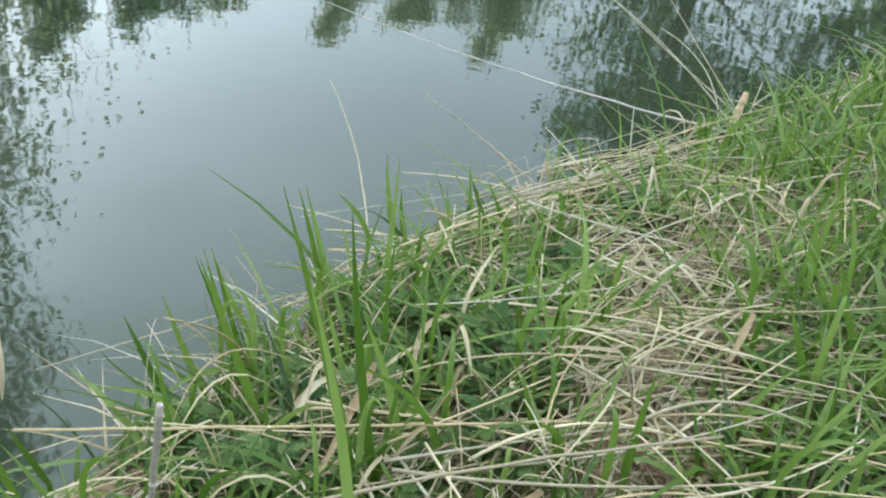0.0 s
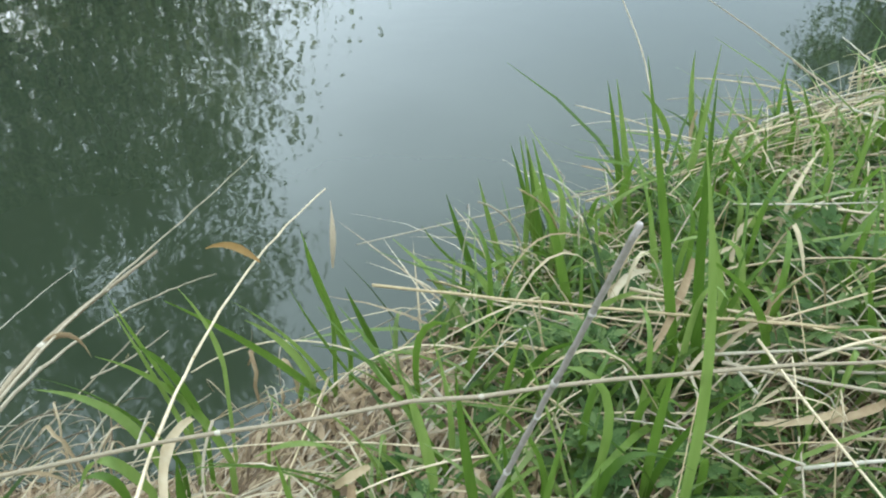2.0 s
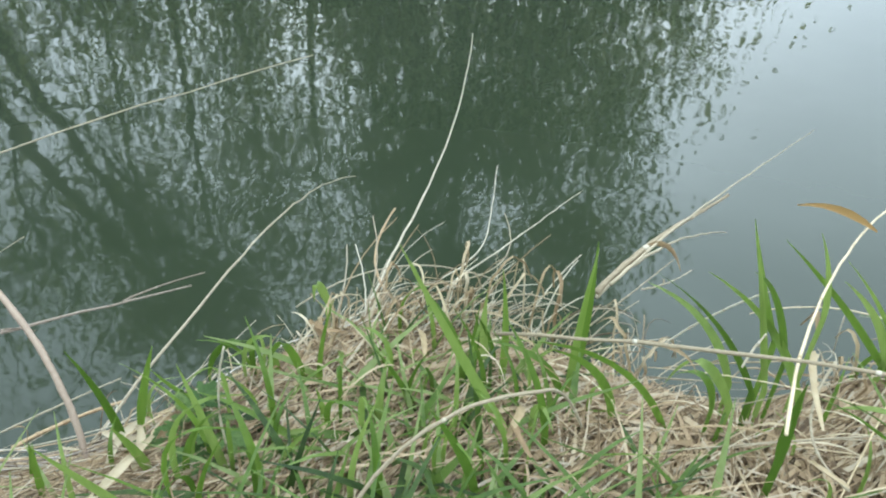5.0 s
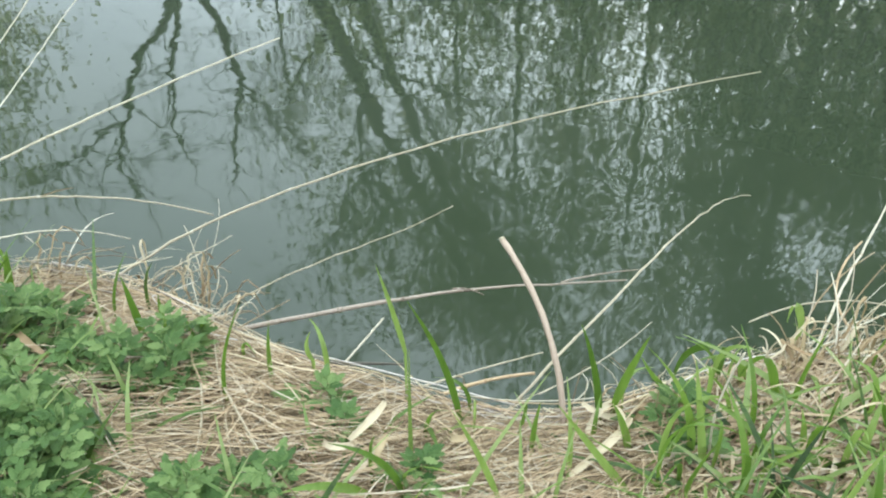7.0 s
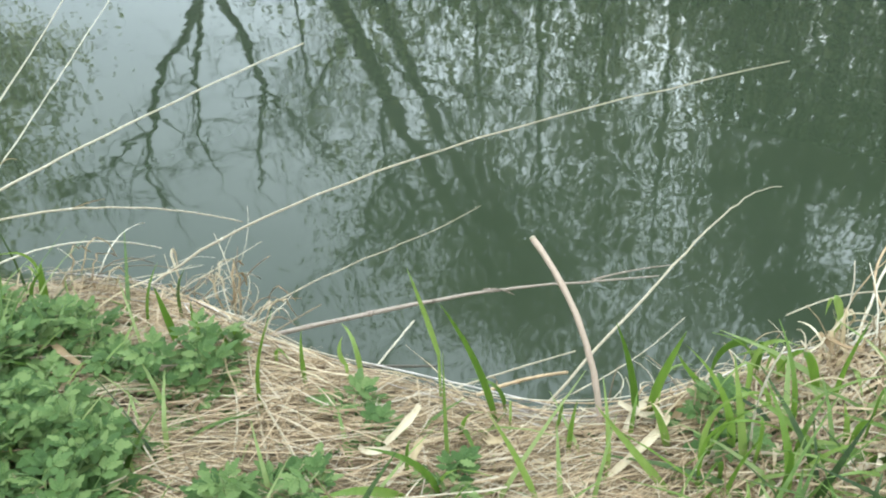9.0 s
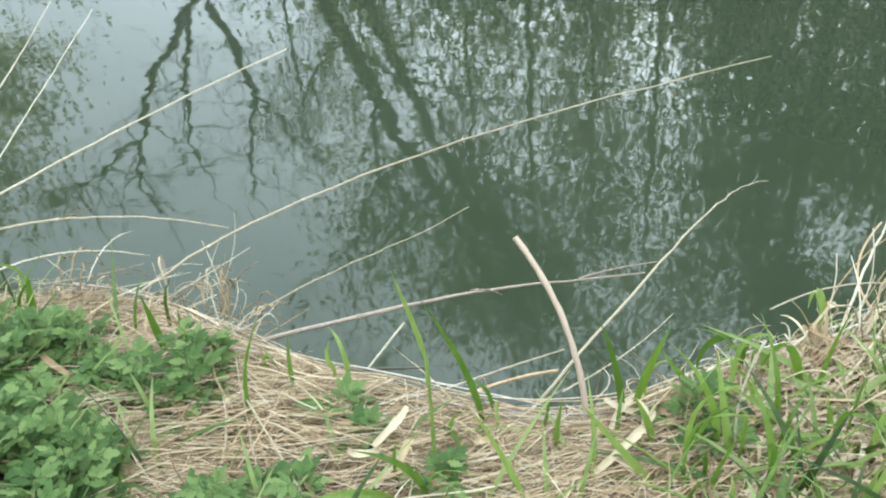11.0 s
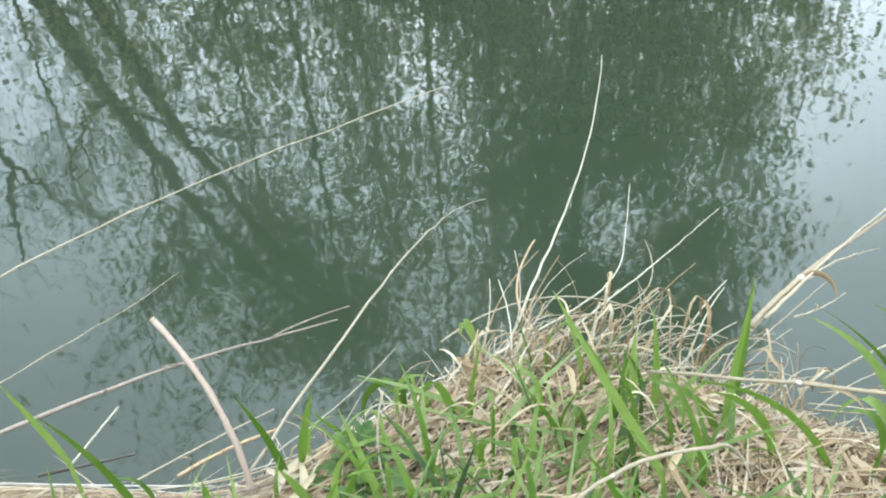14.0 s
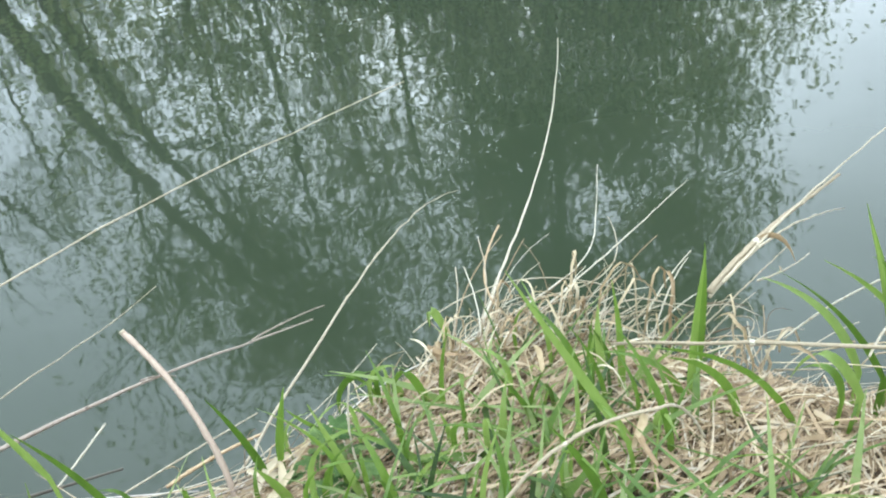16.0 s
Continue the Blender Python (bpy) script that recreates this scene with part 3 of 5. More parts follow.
# ---- single dry stems ----
def stem(name, label, base, mid, tip, r0, r1, material, nodes=3, sheath=0):
    rnd = random.Random(int(abs(base[0] * 7919 + tip[1] * 104729)))
    n_s = 22
    line = cubic(base, mid[0], mid[1], tip, n_s) if len(mid) == 2 else bezier(base, mid, tip, n_s)
    size = (Vector(tip) - Vector(base)).length
    for i in range(1, n_s):
        line[i] = line[i] + Vector((rnd.gauss(0, 1), rnd.gauss(0, 1), rnd.gauss(0, 1))) * size * 0.0008
    radii = [(r0 + (r1 - r0) * i / n_s) * rnd.uniform(0.9, 1.1) for i in range(n_s + 1)]
    v, f = tube(line, radii, 7)
    ob = mesh_object(name, shifted(v, base), f, material)
    ob.location = base
    for k in range(nodes):
        i = 2 + int((k + rnd.uniform(0.2, 0.8)) * (n_s - 4) / nodes)
        d = (line[i + 1] - line[i]).normalized()
        r = radii[i]
        v, f = tube([line[i] - d * r * 1.2, line[i], line[i] + d * r * 1.2], [r * 1.03, r * 1.25, r * 1.03], 7)
        mesh_object("node", shifted(v, base), f, material, ob)
        if k < sheath:
            o = Vector((rnd.gauss(0, 1), rnd.gauss(0, 1), rnd.gauss(-0.3, 0.6))).normalized()
            ln = rnd.uniform(0.03, 0.09)
            leaf = bezier(line[i], line[i] + d * ln * 0.5 + o * ln * 0.25, line[i] + d * ln * 0.6 + o * ln * 0.8 - Vector((0, 0, ln * 0.4)), 6)
            v, f = ribbon(leaf, [r * 1.6, r * 2.0, r * 2.2, r * 2.0, r * 1.6, r, r * 0.3], o.cross(d), 0.5)
            mesh_object("leaf_sheath", shifted(v, base), f, DRYLEAF, ob, "dry papery leaf sheath")
    return tagged(ob, label, "dry stem")


def pale_stem(base, mid, tip, r0, r1):
    long = (Vector(tip) - Vector(base)).length
    word = "long" if long > 0.9 else "short" if long < 0.35 else "slender"
    lying = base[0] > 0.9 and (inland(tip[0], tip[1]) > -0.2 or base[1] < 0.6) and long > 0.3 and base[0] < 2.2
    where = "arching over the water" if inland(tip[0], tip[1]) < -0.2 else "lying across the grassy bank"
    return stem("dry_stem", "%s bleached dry reed stem %s" % (word, where), base, mid, tip, r0 * (0.46 if lying else 0.54), r1 * (0.46 if lying else 0.54), REED if lying else PALE, 4 if long > 0.6 else 2, 1 if int(base[0] * 1000) % 3 == 0 else 0)


def grey_stem(base, mid, tip, r0, r1):
    return stem("weathered_stem", "grey-brown weathered dead stem above the bank", base, mid, tip, r0 * 0.58, r1 * 0.54, GREY if base[0] > 1 else BROWN, 4)


def tan_stem(base, mid, tip, r0, r1):
    return stem("tan_stem", "tan dead stalk standing among dry straw", base, mid, tip, r0, r1, TAN)


def dark_twig(base, mid, tip, r0, r1):
    return stem("dark_twig", "dark wet twig lying at the foot of the bank", base, mid, tip, r0, r1, BARK, 2)


def cut_stem(base, mid, tip, r0, r1):
    ob = stem("cut_stem", "thick reddish-tan cut stem standing at the water's edge", base, mid, tip, r0 * 0.66, r1 * 0.64, PINK, 0)
    a, c = Vector(tip), (Vector(tip) - Vector(mid)).normalized()
    v, f = tube([a, a + c * 0.004], [r1 * 0.64, r1 * 0.56], 8)
    mesh_object("cut_face", shifted(v, base), f, PALE, ob, "pale cut end")
    return ob


def withered_leaf(base, mid, tip, width):
    n_s = 8
    line = bezier(base, mid, tip, n_s)
    width = min(width, 0.013)
    d = (Vector(tip) - Vector(base)).normalized()
    across = d.cross(Vector((0.25, -0.35, 0.9))).normalized()
    v, f = ribbon(line, [width * (0.35 + 0.65 * math.sin(math.pi * (0.12 + 0.83 * i / n_s)) + 0.1 * math.sin(i * 2.1)) for i in range(n_s + 1)], across, 0.55)
    ob = mesh_object("withered_leaf", shifted(v, base), f, DRYLEAF)
    ob.location = base
    return tagged(ob, "curled pale withered leaf lying in the grass", "dry leaf")


BLADES = []


def tall_blade(base, mid, tip, width):
    BLADES.append((Vector(base), Vector(mid), Vector(tip), min(width, 0.017)))


pale_stem((-0.676, 1.462, -0.010), ((-0.466, 1.700, 0.055), (0.012, 1.674, 0.246)), (0.976, 2.143, 0.152), 0.0062, 0.0022)
pale_stem((0.217, 1.384, -0.349), ((0.737, 1.876, -0.181), (0.957, 2.272, -0.338)), (1.243, 2.571, -0.545), 0.0070, 0.0022)
pale_stem((-0.599, 1.364, -0.158), ((-0.364, 1.870, -0.243), (-0.137, 2.070, -0.392)), (0.140, 2.235, -0.333), 0.0050, 0.0020)
grey_stem((-0.427, 1.340, -0.038), ((0.171, 1.594, -0.112), (0.127, 1.623, -0.168)), (0.507, 1.543, -0.081), 0.0100, 0.0030)
grey_stem((0.100, 1.555, -0.105), (0.140, 1.560, -0.112), (0.175, 1.562, -0.132), 0.0040, 0.0020)
grey_stem((0.360, 1.578, -0.112), (0.450, 1.580, -0.092), (0.545, 1.585, -0.085), 0.0040, 0.0020)
cut_stem((0.259, 0.975, 0.052), (0.223, 1.098, 0.226), (0.165, 1.197, 0.301), 0.0085, 0.0085)
pale_stem((0.298, 1.396, -0.300), (0.513, 1.619, -0.404), (0.694, 1.833, -0.479), 0.0035, 0.0020)
pale_stem((0.009, 1.330, -0.200), (0.168, 1.430, -0.244), (0.321, 1.517, -0.282), 0.0045, 0.0030)
tan_stem((0.077, 1.454, -0.350), (0.194, 1.525, -0.381), (0.318, 1.583, -0.420), 0.0050, 0.0040)
pale_stem((-0.170, 1.566, -0.350), (-0.125, 1.718, -0.411), (-0.079, 1.871, -0.472), 0.0050, 0.0050)
pale_stem((-0.958, 1.469, 0.238), (-0.641, 1.756, 0.284), (-0.295, 1.958, 0.351), 0.0050, 0.0030)
pale_stem((-0.976, 1.631, 0.308), (-0.903, 1.837, 0.391), (-0.832, 2.023, 0.488), 0.0040, 0.0020)
pale_stem((-0.987, 1.553, 0.188), (-0.916, 1.880, 0.270), (-0.819, 2.218, 0.386), 0.0030, 0.0020)
pale_stem((-0.912, 1.376, 0.259), (-0.733, 1.508, 0.207), (-0.437, 1.617, 0.078), 0.0045, 0.0025)
pale_stem((-0.922, 1.363, 0.153), (-0.802, 1.598, 0.058), (-0.683, 1.737, -0.071), 0.0045, 0.0025)
pale_stem((-0.764, 1.379, 0.139), (-0.740, 1.552, 0.022), (-0.708, 1.752, -0.104), 0.0035, 0.0020)
pale_stem((-0.671, 1.639, -0.150), (-0.591, 1.821, -0.210), (-0.502, 2.011, -0.265), 0.0040, 0.0020)
pale_stem((-0.195, 0.798, 0.141), (-0.268, 0.943, 0.133), (-0.325, 1.046, 0.132), 0.0050, 0.0035)
pale_stem((-0.255, 0.799, 0.142), (-0.305, 0.971, 0.124), (-0.355, 1.162, 0.113), 0.0045, 0.0030)
pale_stem((0.761, 1.138, 0.055), ((0.978, 1.495, -0.008), (1.246, 1.735, -0.016)), (1.433, 2.084, 0.187), 0.0065, 0.0018)
pale_stem((0.765, 1.251, -0.037), ((1.328, 1.594, -0.232), (1.422, 1.861, -0.456)), (1.564, 2.089, -0.281), 0.0046, 0.0020)
pale_stem((0.892, 1.218, -0.012), ((1.062, 1.303, -0.023), (1.370, 1.495, -0.067)), (1.766, 1.884, -0.295), 0.0046, 0.0016)
pale_stem((0.896, 1.143, 0.124), (1.137, 1.246, 0.091), (1.167, 1.337, 0.103), 0.0030, 0.0015)
pale_stem((1.080, 0.860, 0.270), ((1.200, 0.905, 0.325), (1.360, 0.985, 0.270)), (1.530, 1.072, 0.238), 0.0105, 0.0056)
pale_stem((1.100, 0.855, 0.285), ((1.250, 0.905, 0.340), (1.548, 1.120, 0.201)), (1.934, 1.256, 0.223), 0.0056, 0.0014)
pale_stem((1.090, 0.870, 0.250), ((1.300, 1.000, 0.230), (1.560, 1.170, 0.070)), (1.860, 1.350, -0.120), 0.0066, 0.0018)
pale_stem((0.665, 1.234, 0.058), (0.864, 1.267, 0.079), (1.155, 1.175, -0.003), 0.0030, 0.0020)
tan_stem((0.917, 1.040, 0.076), (0.840, 1.267, 0.103), (0.919, 1.363, 0.152), 0.0030, 0.0020)
pale_stem((1.166, 0.983, 0.055), (1.319, 1.065, 0.028), (1.539, 1.182, -0.009), 0.0035, 0.0020)
pale_stem((1.062, 1.020, 0.094), (1.214, 1.156, 0.051), (1.319, 1.237, 0.020), 0.0030, 0.0020)
pale_stem((1.174, 0.780, 0.191), (1.233, 0.735, 0.286), (1.274, 0.687, 0.355), 0.0035, 0.0025)
pale_stem((1.152, 0.596, 0.316), (1.170, 0.603, 0.336), (1.191, 0.607, 0.359), 0.0035, 0.0030)
pale_stem((1.395, 0.813, 0.170), (1.470, 0.698, 0.251), (1.511, 0.543, 0.292), 0.0030, 0.0025)
pale_stem((0.876, 0.823, 0.274), (1.257, 0.299, 0.503), (1.961, -0.368, 0.481), 0.0055, 0.0040)
pale_stem((1.022, 0.404, 0.430), (1.329, 0.640, 0.406), (1.744, 0.826, 0.377), 0.0055, 0.0030)
pale_stem((1.938, -0.160, 0.434), (1.717, 0.165, 0.438), (1.445, 0.442, 0.503), 0.0060, 0.0045)
pale_stem((1.939, -0.101, 0.392), (1.802, 0.195, 0.352), (1.664, 0.423, 0.371), 0.0045, 0.0030)
grey_stem((1.315, 0.148, 0.425), (1.245, 0.050, 0.729), (1.201, -0.005, 0.896), 0.0055, 0.0045)
pale_stem((2.872, 0.011, 0.337), (2.191, 0.552, 0.269), (1.764, 0.768, 0.269), 0.0050, 0.0020)
pale_stem((1.931, 0.430, 0.302), (1.730, 0.347, 0.525), (1.588, 0.316, 0.635), 0.0040, 0.0030)
pale_stem((1.566, 1.146, -0.330), (1.619, 0.845, -0.054), (1.653, 0.531, 0.193), 0.0035, 0.0025)
pale_stem((2.281, 0.422, 0.251), (2.098, 0.557, 0.181), (1.679, 0.753, 0.069), 0.0030, 0.0020)
grey_stem((4.001, -0.161, 0.303), (4.359, 0.546, 0.220), (4.868, 2.018, 0.223), 0.0090, 0.0040)
pale_stem((2.516, 0.494, 0.219), (2.881, 0.733, 0.317), (3.206, 1.019, 0.409), 0.0060, 0.0030)
pale_stem((3.065, 0.183, 0.268), (3.235, 0.392, 0.284), (3.574, 0.862, 0.320), 0.0060, 0.0030)
pale_stem((3.234, 0.123, 0.285), (3.493, 0.274, 0.262), (3.786, 0.451, 0.231), 0.0060, 0.0030)
pale_stem((4.624, -0.119, 0.161), (4.741, 0.194, 0.363), (4.814, 0.545, 0.543), 0.0060, 0.0030)
pale_stem((4.637, -0.119, 0.208), (4.754, 0.252, 0.386), (4.817, 0.525, 0.534), 0.0060, 0.0030)
pale_stem((4.641, -0.124, 0.221), (4.762, 0.083, 0.396), (4.867, 0.287, 0.579), 0.0060, 0.0030)
pale_stem((4.630, -0.113, 0.184), (4.706, 0.093, 0.177), (4.775, 0.306, 0.176), 0.0060, 0.0030)
pale_stem((4.631, -0.186, 0.176), (4.741, -0.192, 0.237), (4.853, -0.199, 0.300), 0.0060, 0.0030)
pale_stem((4.483, 0.210, -0.158), (4.625, 0.268, -0.030), (4.749, 0.307, 0.088), 0.0060, 0.0030)
pale_stem((4.648, -0.191, 0.235), (4.773, -0.319, 0.322), (4.858, -0.465, 0.322), 0.0060, 0.0030)
pale_stem((4.609, -0.085, 0.118), (4.716, -0.004, 0.274), (4.842, 0.282, 0.439), 0.0060, 0.0030)
tan_stem((4.610, -0.135, 0.110), (4.659, -0.141, 0.195), (4.704, -0.155, 0.275), 0.0180, 0.0140)
pale_stem((4.960, 0.438, -0.359), (4.029, 0.740, -0.199), (3.096, 1.044, -0.040), 0.0040, 0.0020)
pale_stem((4.759, 0.509, -0.367), (4.089, 0.621, -0.090), (3.366, 0.703, 0.157), 0.0040, 0.0020)
pale_stem((4.646, 0.610, -0.376), (3.989, 0.727, -0.144), (3.277, 0.809, 0.065), 0.0040, 0.0020)
pale_stem((3.492, 0.054, 0.292), (3.361, 0.408, 0.037), (3.178, 0.759, -0.156), 0.0040, 0.0020)
pale_stem((2.932, 0.194, 0.290), (3.076, 0.403, 0.086), (3.241, 0.666, -0.117), 0.0040, 0.0020)
pale_stem((3.219, -0.294, 0.410), (2.812, -0.022, 0.372), (2.456, 0.194, 0.354), 0.0050, 0.0035)
pale_stem((3.514, -0.618, 0.450), (3.051, -0.263, 0.437), (2.697, -0.032, 0.393), 0.0050, 0.0035)
pale_stem((2.687, -0.455, 0.426), (2.393, -0.334, 0.433), (2.087, -0.277, 0.412), 0.0050, 0.0035)
pale_stem((2.481, -0.372, 0.413), (2.251, -0.319, 0.408), (2.075, -0.270, 0.411), 0.0050, 0.0035)
pale_stem((2.432, 0.117, 0.348), (2.404, -0.034, 0.331), (2.385, -0.316, 0.425), 0.0050, 0.0035)
pale_stem((2.061, -0.230, 0.393), (1.921, 0.068, 0.318), (1.768, 0.329, 0.318), 0.0050, 0.0035)
pale_stem((2.039, -0.263, 0.393), (1.834, -0.007, 0.348), (1.659, 0.166, 0.351), 0.0050, 0.0035)
pale_stem((1.748, -0.007, 0.360), (1.783, 0.047, 0.363), (1.811, 0.090, 0.367), 0.0050, 0.0035)
pale_stem((3.598, -0.450, 0.431), (3.473, -0.558, 0.447), (3.341, -0.665, 0.472), 0.0050, 0.0035)
pale_stem((1.933, 0.496, 0.227), (1.914, 0.536, 0.356), (1.870, 0.568, 0.395), 0.0045, 0.0030)
pale_stem((1.326, 1.028, 0.080), (1.446, 1.088, 0.018), (1.580, 1.160, -0.034), 0.0040, 0.0020)
pale_stem((0.420, 0.480, 0.150), ((0.500, 0.470, 0.480), (0.600, 0.525, 0.520)), (0.726, 0.471, 0.542), 0.0046, 0.0036)
pale_stem((0.800, 0.490, 0.440), (0.765, 0.490, 0.505), (0.726, 0.471, 0.542), 0.0030, 0.0034)
pale_stem((1.217, 0.508, 0.386), (1.160, 0.450, 0.301), (1.169, 0.387, 0.280), 0.0040, 0.0030)
pale_stem((0.461, 0.849, 0.128), (0.458, 0.855, 0.283), (0.471, 0.853, 0.349), 0.0040, 0.0025)
pale_stem((-0.336, 0.804, 0.159), (-0.340, 0.966, 0.130), (-0.359, 1.050, 0.122), 0.0040, 0.0030)
dark_twig((-0.216, 1.522, -0.300), (-0.117, 1.548, -0.332), (-0.018, 1.569, -0.360), 0.0045, 0.0030)
tall_blade((1.762, 0.081, 0.298), (1.747, 0.117, 0.532), (1.735, 0.145, 0.789), 0.0234)
tall_blade((2.258, 0.457, 0.221), (2.244, 0.483, 0.367), (2.225, 0.522, 0.531), 0.0162)
tall_blade((1.548, 0.058, 0.302), (1.548, 0.058, 0.426), (1.547, 0.057, 0.536), 0.0260)
tall_blade((1.831, 0.330, 0.256), (1.808, 0.371, 0.426), (1.779, 0.417, 0.605), 0.0173)
tall_blade((1.825, 0.520, 0.238), (1.803, 0.550, 0.347), (1.784, 0.577, 0.444), 0.0147)
tall_blade((1.404, 0.296, 0.264), (1.390, 0.313, 0.372), (1.373, 0.333, 0.461), 0.0176)
tall_blade((1.955, 0.229, 0.279), (1.943, 0.256, 0.392), (1.931, 0.282, 0.498), 0.0178)
tall_blade((2.500, 0.412, 0.305), (2.487, 0.443, 0.424), (2.482, 0.455, 0.539), 0.0162)
tall_blade((2.658, 0.166, 0.291), (2.647, 0.207, 0.368), (2.631, 0.262, 0.478), 0.0182)
tall_blade((1.522, 0.518, 0.211), (1.474, 0.562, 0.319), (1.437, 0.597, 0.428), 0.0143)
tall_blade((1.332, 0.629, 0.325), (1.322, 0.639, 0.401), (1.294, 0.658, 0.478), 0.0114)
tall_blade((1.499, 0.572, 0.195), (1.433, 0.629, 0.340), (1.385, 0.665, 0.400), 0.0125)
tall_blade((2.540, 0.399, 0.277), (2.531, 0.421, 0.345), (2.527, 0.431, 0.446), 0.0149)
tall_blade((2.751, 0.345, 0.287), (2.746, 0.360, 0.299), (2.732, 0.404, 0.329), 0.0144)
tall_blade((2.025, 0.495, 0.304), (2.004, 0.528, 0.389), (1.987, 0.555, 0.488), 0.0145)
tall_blade((1.383, 0.207, 0.279), (1.371, 0.229, 0.417), (1.363, 0.243, 0.525), 0.0185)
tall_blade((1.915, 0.515, 0.204), (1.895, 0.549, 0.325), (1.879, 0.577, 0.435), 0.0156)
tall_blade((1.982, 0.489, 0.211), (1.969, 0.514, 0.346), (1.953, 0.545, 0.502), 0.0135)
tall_blade((2.242, 0.430, 0.230), (2.228, 0.462, 0.393), (2.211, 0.497, 0.546), 0.0176)
tall_blade((1.911, 0.321, 0.259), (1.901, 0.340, 0.385), (1.897, 0.352, 0.459), 0.0226)
tall_blade((1.524, 0.002, 0.309), (1.518, 0.011, 0.538), (1.501, 0.066, 0.824), 0.0309)
tall_blade((1.825, 0.074, 0.303), (1.817, 0.097, 0.443), (1.801, 0.147, 0.587), 0.0226)
tall_blade((1.383, 0.376, 0.248), (1.360, 0.404, 0.322), (1.289, 0.477, 0.420), 0.0108)
tall_blade((1.480, 0.578, 0.194), (1.401, 0.654, 0.314), (1.310, 0.725, 0.416), 0.0134)
tall_blade((1.230, 0.362, 0.258), (1.219, 0.374, 0.341), (1.210, 0.386, 0.419), 0.0183)
tall_blade((1.144, 0.480, 0.247), (1.142, 0.484, 0.316), (1.144, 0.485, 0.393), 0.0204)
tall_blade((1.944, 0.403, 0.236), (1.934, 0.423, 0.306), (1.924, 0.442, 0.373), 0.0141)
tall_blade((1.786, 0.530, 0.310), (1.755, 0.576, 0.362), (1.742, 0.595, 0.394), 0.0110)
tall_blade((2.397, 0.443, 0.374), (2.383, 0.479, 0.437), (2.370, 0.512, 0.467), 0.0140)
tall_blade((1.593, 0.567, 0.232), (1.578, 0.585, 0.290), (1.561, 0.605, 0.358), 0.0116)
tall_blade((1.340, 0.370, 0.250), (1.215, 0.431, 0.361), (1.124, 0.444, 0.419), 0.0228)
tall_blade((1.240, 0.631, 0.198), (1.210, 0.705, 0.283), (1.136, 0.796, 0.346), 0.0193)
tall_blade((1.039, 0.707, 0.126), (0.973, 0.701, 0.277), (0.890, 0.694, 0.349), 0.0214)
tall_blade((1.223, 0.666, 0.189), (1.204, 0.730, 0.268), (1.136, 0.808, 0.316), 0.0196)
tall_blade((1.320, 0.398, 0.246), (1.229, 0.470, 0.323), (1.165, 0.511, 0.348), 0.0176)
tall_blade((1.287, 0.579, 0.203), (1.270, 0.662, 0.298), (1.216, 0.768, 0.347), 0.0159)
tall_blade((1.382, 0.400, 0.244), (1.341, 0.460, 0.280), (1.287, 0.526, 0.249), 0.0193)
tall_blade((0.865, 0.705, 0.137), (0.778, 0.751, 0.326), (0.694, 0.785, 0.515), 0.0212)
tall_blade((1.000, 0.781, 0.120), (0.998, 0.782, 0.286), (1.003, 0.779, 0.438), 0.0143)
tall_blade((1.274, 0.637, 0.187), (1.250, 0.668, 0.325), (1.219, 0.705, 0.467), 0.0149)
tall_blade((1.541, 0.578, 0.246), (1.518, 0.610, 0.366), (1.500, 0.634, 0.482), 0.0138)
tall_blade((-0.009, 1.074, 0.157), (-0.030, 1.072, 0.259), (-0.051, 1.070, 0.352), 0.0138)
tall_blade((1.286, 0.632, 0.252), (1.247, 0.680, 0.383), (1.232, 0.695, 0.396), 0.0125)
tall_blade((0.642, 0.825, 0.117), (0.593, 0.838, 0.144), (0.519, 0.851, 0.155), 0.0181)
tall_blade((0.542, 1.057, 0.164), (0.505, 1.062, 0.160), (0.469, 1.065, 0.067), 0.0157)
tall_blade((0.439, 0.868, 0.098), (0.410, 0.869, 0.239), (0.338, 0.869, 0.349), 0.0147)
tall_blade((1.106, 0.647, 0.126), (1.042, 0.704, 0.242), (0.867, 0.820, 0.265), 0.0131)
tall_blade((0.690, 1.101, 0.168), (0.674, 1.109, 0.207), (0.669, 1.111, 0.167), 0.0170)
tall_blade((1.140, 0.614, 0.219), (1.120, 0.636, 0.276), (1.082, 0.672, 0.244), 0.0138)
tall_blade((0.348, 0.890, 0.090), (0.334, 0.889, 0.147), (0.307, 0.888, 0.217), 0.0167)
tall_blade((0.180, 0.966, 0.072), (0.186, 0.968, 0.106), (0.190, 0.968, 0.147), 0.0157)
tall_blade((0.763, 0.630, 0.142), (0.732, 0.645, 0.256), (0.691, 0.664, 0.338), 0.0183)
tall_blade((1.467, 0.591, 0.231), (1.444, 0.626, 0.304), (1.411, 0.673, 0.346), 0.0157)
tall_blade((0.082, 1.001, 0.073), (0.049, 1.004, 0.209), (-0.002, 1.005, 0.330), 0.0128)
tall_blade((0.758, 0.875, 0.056), (0.751, 0.877, 0.131), (0.791, 0.865, 0.239), 0.0155)
tall_blade((0.451, 0.840, 0.107), (0.429, 0.851, 0.226), (0.407, 0.862, 0.331), 0.0141)
tall_blade((0.616, 0.972, 0.088), (0.577, 0.995, 0.197), (0.554, 1.008, 0.137), 0.0166)
tall_blade((0.127, 0.806, 0.112), (0.091, 0.811, 0.217), (0.057, 0.814, 0.293), 0.0124)
tall_blade((0.328, 0.798, 0.110), (0.265, 0.821, 0.195), (0.212, 0.836, 0.271), 0.0136)
tall_blade((-0.017, 0.809, 0.119), (-0.055, 0.807, 0.204), (-0.116, 0.801, 0.246), 0.0140)
